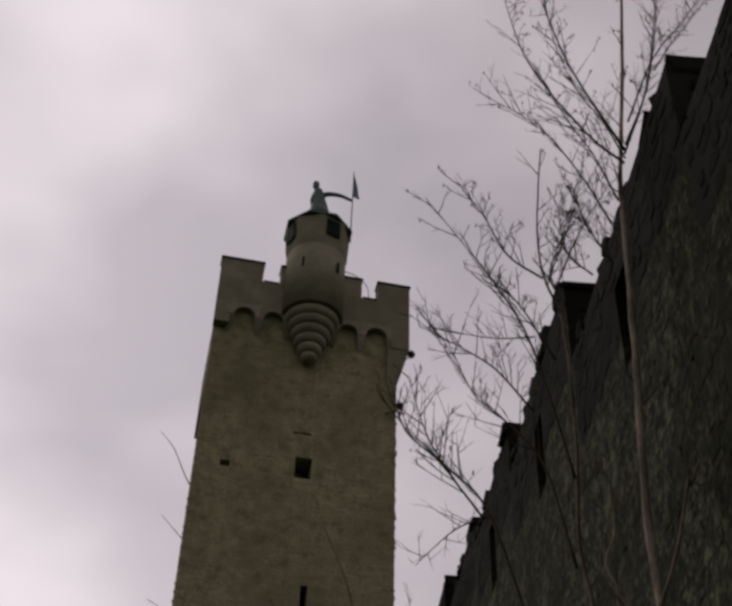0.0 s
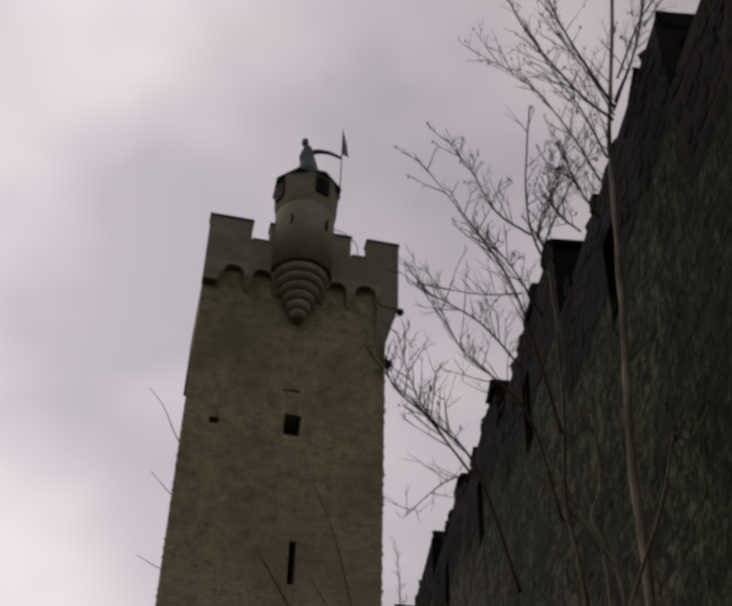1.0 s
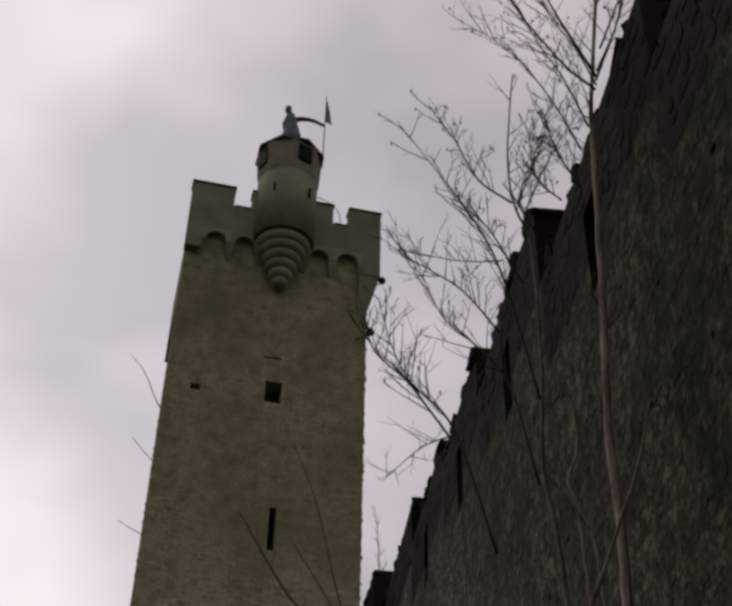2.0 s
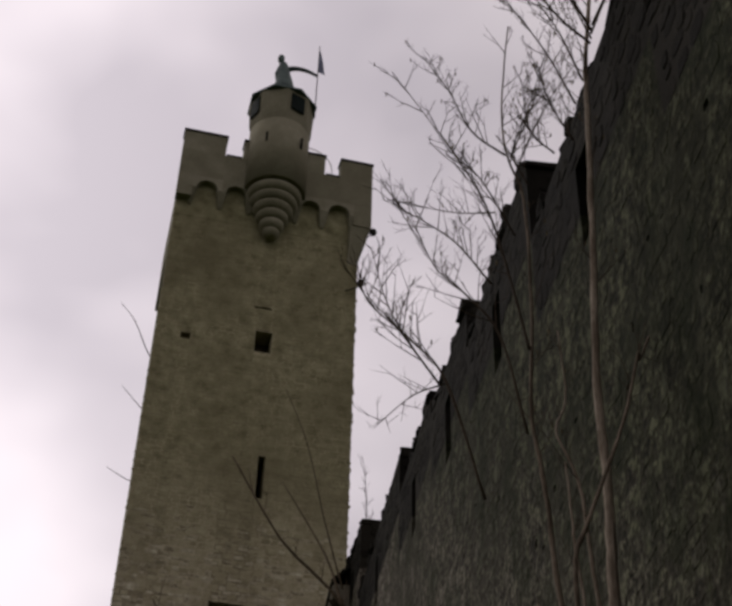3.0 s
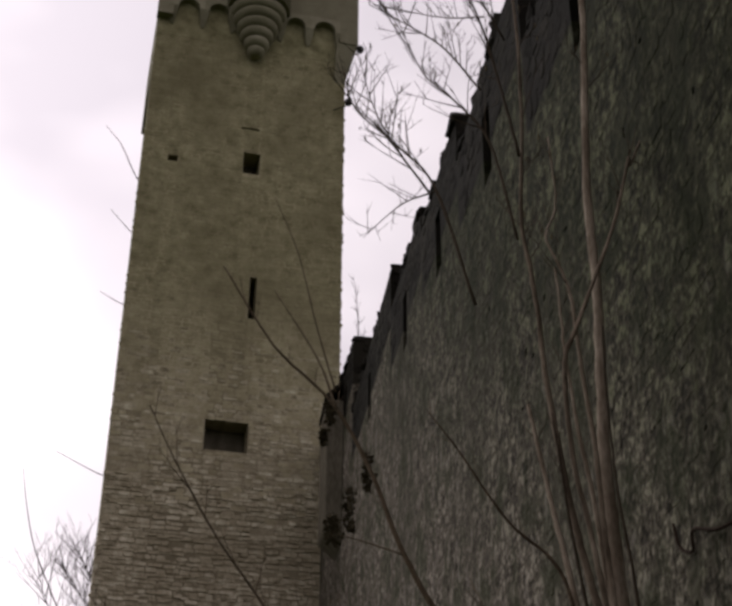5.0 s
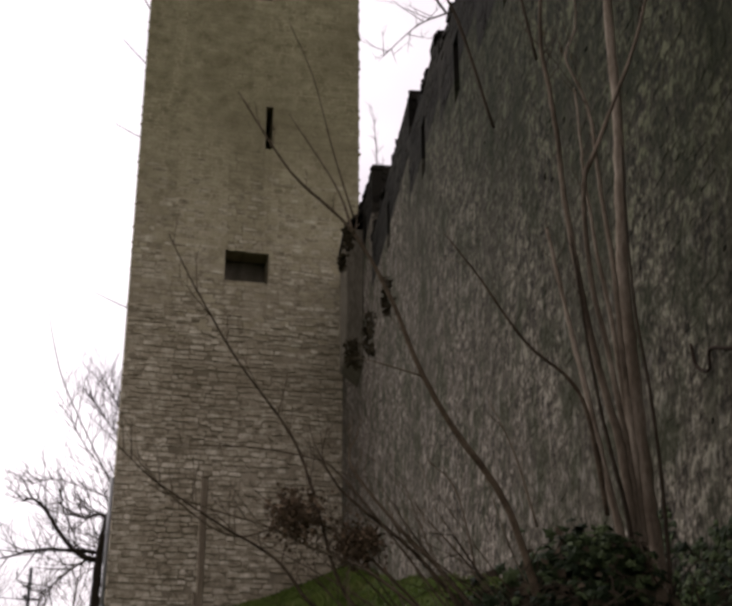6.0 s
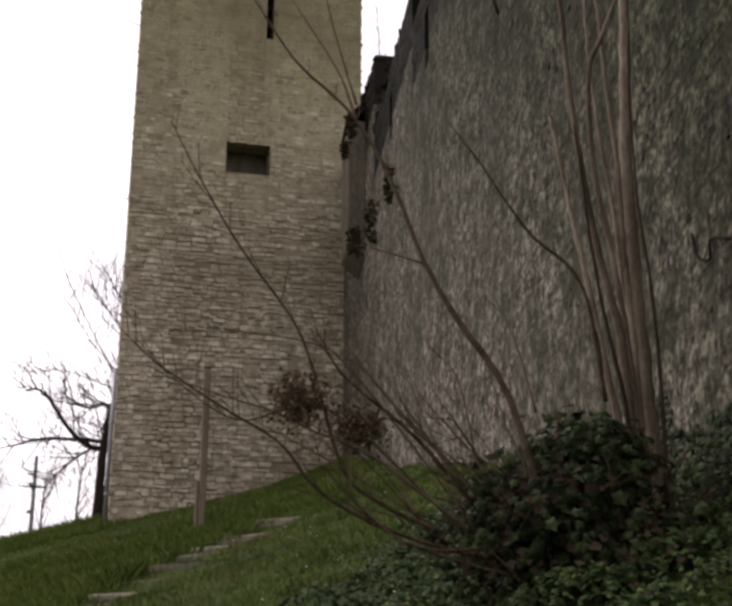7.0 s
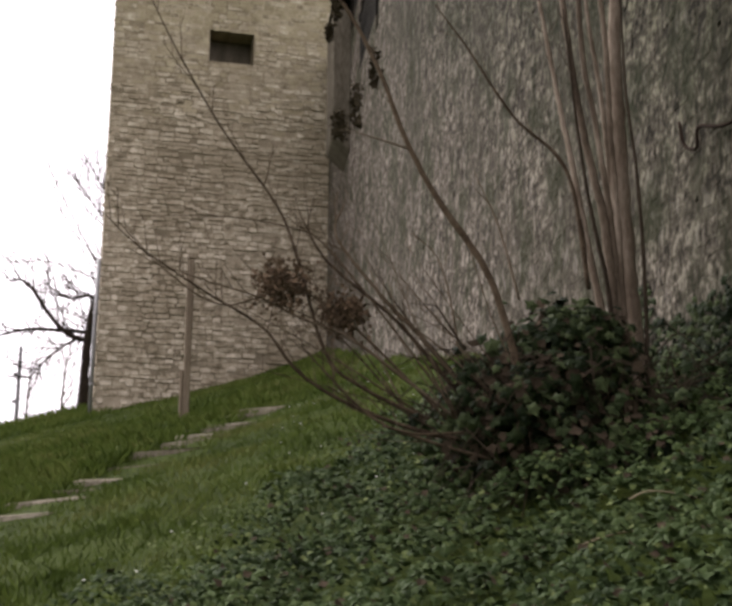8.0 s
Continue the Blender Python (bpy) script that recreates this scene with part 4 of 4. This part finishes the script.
tree = Plant("bare_tree", "leafless dark tree behind the tower", "tree", 45, DARK_TWIG, DARK_TWIG, (3.6, 9.2, ground_z(3.6, 9.2)))
tree.stem(.22, .1, (3.6, 9.2, ground_z(3.6, 9.2) - .3), (3.5, 9.2, 3.0), (3.0, 9.3, 5.8), (2.6, 9.3, 8.5), (2.4, 9.3, 12.0))
tree.sprout(tree.stem(0.14, 0.03, (3.73, 9.0, 2.69), (1.57, 9.05, 3.67), (-0.68, 9.1, 3.81), (-2.21, 9.15, 5.56), (-2.85, 9.2, 5.7)), .1, 26, 2.0, .028, 2, .15)
tree.sprout(tree.stem(0.12, 0.03, (3.44, 9.5, 3.1), (0.94, 9.55, 3.91), (-1.8, 9.6, 4.1), (-3.35, 9.65, 3.74)), .1, 26, 2.0, .028, 2, .15)
tree.sprout(tree.stem(0.08, 0.02, (2.19, 9.0, 4.29), (0.04, 9.05, 5.25), (-0.76, 9.1, 5.14), (-1.58, 9.15, 5.6)), .1, 26, 2.0, .028, 2, .15)
tree.sprout(tree.stem(0.07, 0.02, (1.74, 9.2, 3.63), (-0.12, 9.25, 3.84), (-1.27, 9.3, 3.15), (-2.0, 9.35, 2.27)), .1, 26, 2.0, .028, 2, .15)
tree.sprout(tree.stem(0.03, 0.006, (2.15, 9.4, 5.74), (0.39, 9.45, 8.06), (-0.86, 9.5, 9.74)), .0, 50, 1.9, .018, 2, .5)
tree.sprout(tree.stem(0.03, 0.006, (2.11, 9.4, 6.78), (0.51, 9.45, 8.95), (-0.39, 9.5, 10.31)), .0, 50, 1.9, .018, 2, .5)
tree.sprout(tree.stem(0.03, 0.008, (2.21, 9.3, 4.35), (0.13, 9.34, 6.62), (-1.09, 9.38, 8.1), (-1.66, 9.42, 9.46)), .2, 26, 2.2, .018, 2, .3)
tree.sprout(tree.stem(0.03, 0.008, (2.15, 9.1, 5.32), (0.16, 9.14, 5.89), (-1.64, 9.18, 6.45), (-2.73, 9.22, 6.22)), .2, 26, 2.0, .018, 2, .3)
tree.sprout(tree.stem(0.03, 0.008, (2.29, 9.6, 3.06), (0.27, 9.64, 4.31), (-1.22, 9.68, 4.91), (-2.13, 9.72, 4.19)), .2, 26, 2.0, .018, 2, .2)
tree.stem(.21, .08, (-.22, 9.0, .2), (-.15, 9.0, 1.6), (-.12, 9.0, 2.7), (-.06, 9.0, 4.1), (.1, 9.0, 5.2), (.7, 9.1, 7.0))
tree.finish()

tall = Plant("bare_tree", "leafless slender tree whose shoots pass the tower's edge", "tree", 46, DARK_TWIG, TWIG, (1.6, 8.4, ground_z(1.6, 8.4)))
tall.stem(.14, .03, (1.6, 8.4, ground_z(1.6, 8.4) - .3), (1.5, 8.0, 8.0), (1.4, 7.6, 16.0), (1.3, 7.4, 24.0))
tall.stem(.035, .01, (1.4, 7.7, 23.1), (0.86, 7.5, 24.3), (0.0, 7.56, 25.66), (-0.69, 7.61, 27.1), (-1.38, 7.67, 27.96))
tall.stem(.035, .01, (1.4, 7.7, 20.91), (1.05, 7.5, 22.11), (0.17, 7.56, 22.82), (-0.75, 7.61, 23.81))
tall.stem(.035, .01, (1.4, 7.7, 18.16), (1.11, 7.5, 19.36), (0.12, 7.56, 19.55), (-0.8, 7.61, 20.02))
tall.stem(.035, .01, (1.4, 7.7, 11.04), (1.23, 7.5, 12.24), (0.13, 7.56, 12.49), (-1.58, 7.61, 13.26))
tall.stem(.035, .01, (1.4, 7.7, 4.43), (0.3, 7.5, 5.63), (-1.65, 7.56, 9.19), (-2.28, 7.61, 11.02), (-2.62, 7.67, 12.51))
tall.finish()

slim = Plant("bare_tree", "thin leafless sapling behind the wall beside the tower", "tree", 52, DARK_TWIG, DARK_TWIG, (8.0, 5.0, ground_z(8.0, 5.0)))
slim.sprout(slim.stem(.06, .008, (8.0, 5.0, ground_z(8.0, 5.0) - .2), (8.14, 6.0, 14.56), (8.88, 6.05, 16.93), (9.07, 6.1, 18.57), (8.96, 6.15, 20.85)), .7, 14, .9, .014, 1, .3)
slim.finish()

# far bare trees past the crest
for k, (x, y, hgt) in enumerate(((-6.5, 60, 16), (-3.2, 70, 18), (-.5, 58, 15.5), (-9.5, 75, 19), (1.5, 66, 17))):
    z = ground_z(x, y)
    far = Plant("bare_tree", "distant hazy leafless tree past the crest", "tree", 60 + k, TWIG, TWIG, (x, y, z))
    far.root["group"] = "distant trees"
    ln = far.stem(.2, .04, (x, y, z - .3), (x + .2, y, z + hgt * .4), (x - .2, y, z + hgt * .75), (x, y, z + hgt))
    far.sprout(ln, .3, 46, hgt * .3, .03, 2, .3)
    far.finish()

# ---- ivy: a mound round the stems, a carpet on the slope ----
irng = random.Random(77)
mound = tagged(new("ivy_bush"), "dense dark ivy bush with dead stalks below the wall", "bush")
mound.location = (1.9, -28.6, -4.4)
hl, hd = Heap(), Heap()
LUMPS = [(.0, .0, .5, .3), (.22, .05, .5, .26), (-.1, .1, .56, .2), (.1, -.15, .35, .32), (.3, .1, .66, .16), (-.4, .0, .35, .24), (.12, .1, .76, .15),
         (.6, .3, .1, .3), (.85, .1, -.05, .3), (-.15, -.25, .1, .35), (.45, -.35, -.02, .33), (-.55, -.1, .1, .25), (.35, -.5, -.12, .3), (.8, -.3, -.1, .32),
         (-.1, -.45, -.08, .28), (.0, .0, .7, .1), (.2, -.05, .72, .12), (-.42, -.32, .16, .26), (-.3, -.3, .22, .2), (.32, .0, .6, .16)]
for k in range(5200):
    cx, cy, cz, cr = irng.choice(LUMPS)
    d = Vector((irng.gauss(0, 1), irng.gauss(0, 1), irng.gauss(0, 1))).normalized()
    p = Vector((cx, cy, cz)) + d * cr * (irng.uniform(.45, 1.3) if irng.random() < .9 else irng.uniform(1.2, 1.8))
    nrm = (d * .6 + Vector((irng.uniform(-.6, .6), irng.uniform(-1.2, .2), irng.uniform(-.3, 1)))).normalized()
    brown = .15 if cz > .4 else .42
    if irng.random() < brown:
        hd.add(*leaf(p, irng.uniform(.04, .09), nrm, irng.uniform(0, 6.28), irng))
    else:
        hl.add(*ivy_leaf(p, irng.uniform(.05, .11), nrm, irng.uniform(0, 6.28), irng))
tagged(hl.done("foliage", DARK_IVY, mound), kind="stuff")
tagged(hd.done("withered_foliage", DEAD_LEAF, mound), kind="stuff")
hs = Heap()
for k in range(420):
    a = Vector((irng.uniform(-.75, .9), irng.uniform(-.5, .1), irng.uniform(-.2, .55)))
    b = a + Vector((irng.uniform(-.45, .45), irng.uniform(-.25, .05), irng.uniform(-.4, .25)))
    t = irng.uniform(.002, .006)
    hs.add(*tube_arrays([a, a.lerp(b, .5) + Vector((0, 0, irng.uniform(.0, .12))), b], [t, t * .8, t * .4], 4))
tagged(hs.done("stalk_tangle", TWIG, mound, "brown dead stalks"), kind="stuff")


def ivy_here(x, y):
    """How much ivy covers the slope at a place, 0 to 1."""
    edge = (x - .3) + .62 * (-27.2 - y) + .5 * noise.noise(Vector((x * .8, y * .8, 1.7)))
    near = max(0, min(1, (-21.5 - y) / 2.5))
    return max(0.0, min(1.0, .5 + edge / .9)) * near


h, h2, h3 = Heap(), Heap(), Heap()
for k in range(52000):
    x, y = irng.uniform(-1.6, 3.6), irng.uniform(-32.3, -21.5)
    chance = ivy_here(x, y)
    if x > wall_x(y) - .02 or irng.random() > chance:
        # scattered herbs reach into the grass before the ivy
        if x < wall_x(y) - .1 and irng.random() < .5 * ivy_here(x + .75, y) * max(0, .35 + noise.noise(Vector((x * 3.1, y * 3.1, 2.2)))):
            nrm = (irng.uniform(-.6, .6), irng.uniform(-1.0, .3), 1)
            h3.add(*leaf((x, y, ground_z(x, y) + irng.uniform(.05, .14)), irng.uniform(.02, .04), nrm, irng.uniform(0, 6.28), irng))
        continue
    lumpy = .5 + noise.noise(Vector((x * 2.2, y * 2.2, 5.0)))
    up = max(0, lumpy) * .2 + irng.uniform(0, .09)
    nrm = (irng.uniform(-.9, .9), irng.uniform(-1.3, .5), 1)
    p, spin = (x, y, ground_z(x, y) + .02 + up), irng.uniform(0, 6.28)
    pick = irng.random()
    if pick < .05:
        h2.add(*leaf(p, irng.uniform(.028, .06), nrm, spin, irng))
    elif pick < .3:
        h3.add(*leaf(p, irng.uniform(.02, .045), nrm, spin, irng))
    else:
        h.add(*ivy_leaf(p, irng.uniform(.032, .068), nrm, spin, irng))
carpet = h.done("ivy_carpet", IVY)
tagged(carpet, "carpet of dark green ivy leaves over the slope", "ivy", kind="stuff")
litter = h2.done("leaf_litter", DEAD_LEAF)
tagged(litter, "scattered withered brown leaves among the ivy", "leaves", kind="stuff")
tagged(h3.done("low_herbs", HERB), "small light green herbs between ivy and grass", "herbs", kind="stuff")
# ivy climbing the foot of the wall
h = Heap()
for k in range(1900):
    y = irng.uniform(-31.5, -26.6)
    reach = .15 + .62 * max(0, .5 + noise.noise(Vector((y * 1.3, 4.2, .5)))) * min(1, (-26.4 - y) / .8)
    up = reach * irng.random() ** 2.2
    x = wall_x(y) - irng.uniform(.01, .05 + .2 * max(0, 1 - up / reach))
    nrm = (-1, irng.uniform(-1.0, .3), irng.uniform(-.3, .9))
    h.add(*ivy_leaf((x, y, ground_z(x, y) + up), irng.uniform(.045, .1), nrm, irng.uniform(0, 6.28), irng))
climber = h.done("climbing_ivy", DARK_IVY)
tagged(climber, "dark ivy climbing the foot of the stone wall", "ivy", kind="stuff")
# dry bent stalks lying over the ivy
for x, y, bend in ((1.62, -30.4, .0), (1.3, -30.7, -.1)):
    z = ground_z(x, y)
    stalk = spline([(x - .2, y, z + .12), (x - .05, y + .02, z + .2 + bend * .3), (x + .12, y + .03, z + .2), (x + .24, y, z + .17 - bend * .2)], 5)
    ob = mesh_object("dry_stalk", *tube_arrays([p - Vector((x, y, z)) for p in stalk], [.005 - .0001 * k for k in range(len(stalk))], 5), DRY_STALK, smooth=True)
    ob.location = (x, y, z)
    tagged(ob, "pale dry bent stalk lying over the ivy", "stalk", "dry stalks")

# ---- grass ----
h = Heap()
for k in range(150000):
    y = -31.5 + 31.5 * irng.random() ** 1.5
    x = irng.uniform(-4.5, wall_x(y) - .02)
    if irng.random() < ivy_here(x, y) * .9:
        continue
    tuft = noise.noise(Vector((x * 1.1, y * 1.1, 9.0)))
    long = 1.0
    if -24 < y < -8 and x < .52 * (y + 22.6) - 1.55:
        long = 2.3
    if -24 < y < -14 and irng.random() < .75 and any((x - a) ** 2 + (y - b) ** 2 < .09 for a, b, _ in STEPS):
        continue
    hgt = (.05 + .06 * max(0, tuft + .3)) * irng.uniform(.6, 1.3) * long
    z = ground_z(x, y) - .01
    q = irng.uniform(0, 6.28)
    wd = irng.uniform(.003, .006) * (1 + max(0, y + 28) * .05)
    lx, ly = irng.gauss(0, .4) * hgt, irng.gauss(0, .4) * hgt
    cx, sx_ = math.cos(q) * wd, math.sin(q) * wd
    h.add([(x - cx, y - sx_, z), (x + cx, y + sx_, z), (x + lx * .4 + cx * .7, y + ly * .4 + sx_ * .7, z + hgt * .6), (x + lx, y + ly, z + hgt)], [(0, 1, 2), (0, 2, 3)])
for k in range(9000):
    x, y = irng.uniform(-6, .4), irng.uniform(-2, 7)
    z, hgt, q = ground_z(x, y) - .01, irng.uniform(.08, .25), irng.uniform(0, 6.28)
    lx, cx, sx_ = irng.gauss(0, .4) * hgt, math.cos(q) * .02, math.sin(q) * .02
    h.add([(x - cx, y - sx_, z), (x + cx, y + sx_, z), (x + lx * .4 + cx * .7, y + sx_ * .7, z + hgt * .6), (x + lx, y, z + hgt)], [(0, 1, 2), (0, 2, 3)])
grass = h.done("grass", GRASS)
tagged(grass, "fresh green grass on the slope, longer beside the steps", "grass", kind="stuff")

h = Heap()
for k in range(34):
    y = irng.uniform(-28, -18)
    x = .5 + .25 * (y + 27) + irng.gauss(0, .8)
    z = ground_z(x, y) + irng.uniform(.1, .18)
    for s in range(5):
        q = s * 1.257 + irng.random()
        h.add(*leaf((x, y, z), .012, (math.cos(q) * .4, math.sin(q) * .4 - .6, 1), q, irng))
tagged(h.done("daisy_patch", PETAL), "tiny white flowers dotted in the grass", "flowers", kind="stuff")

# ---- stones of the tower and the town wall, last ----
rng = random.Random(12)
lower, upper = [], []
for x, z, w, hh in courses(-.02, W + .02, -1.2, 26.7, rng, (.08, .19), (.13, .46), OPEN, .003, .022, .045):
    # the walling grows smoother and more worn upwards
    if rng.random() < (z - 8.0) / 7.0:
        upper.append((x, z, w, hh))
    elif rng.random() > .04:
        lower.append((x + rng.uniform(-.02, .02), z + rng.uniform(-.02, .02), w, hh * rng.uniform(.74, 1.03)))
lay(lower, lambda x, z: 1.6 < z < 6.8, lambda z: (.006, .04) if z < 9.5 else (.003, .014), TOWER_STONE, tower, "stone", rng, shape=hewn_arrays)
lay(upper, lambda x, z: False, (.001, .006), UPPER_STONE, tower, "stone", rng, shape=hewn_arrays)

total = []
for a, b, top in SECTIONS[:-1]:
    a, b = a * STRETCH, b * STRETCH
    m = (a + b) / 2
    slot = [(m - .25, m + .2, top - 1.75, top - .65)] if b - a > 2.5 else []
    low = ground_z(wall_x(-b), -b) - .6
    total += rubble(a, b, low, top - BAND, rng, (.09, .19), (.12, .32), slot + [o for o in PITS if a < o[0] < b])
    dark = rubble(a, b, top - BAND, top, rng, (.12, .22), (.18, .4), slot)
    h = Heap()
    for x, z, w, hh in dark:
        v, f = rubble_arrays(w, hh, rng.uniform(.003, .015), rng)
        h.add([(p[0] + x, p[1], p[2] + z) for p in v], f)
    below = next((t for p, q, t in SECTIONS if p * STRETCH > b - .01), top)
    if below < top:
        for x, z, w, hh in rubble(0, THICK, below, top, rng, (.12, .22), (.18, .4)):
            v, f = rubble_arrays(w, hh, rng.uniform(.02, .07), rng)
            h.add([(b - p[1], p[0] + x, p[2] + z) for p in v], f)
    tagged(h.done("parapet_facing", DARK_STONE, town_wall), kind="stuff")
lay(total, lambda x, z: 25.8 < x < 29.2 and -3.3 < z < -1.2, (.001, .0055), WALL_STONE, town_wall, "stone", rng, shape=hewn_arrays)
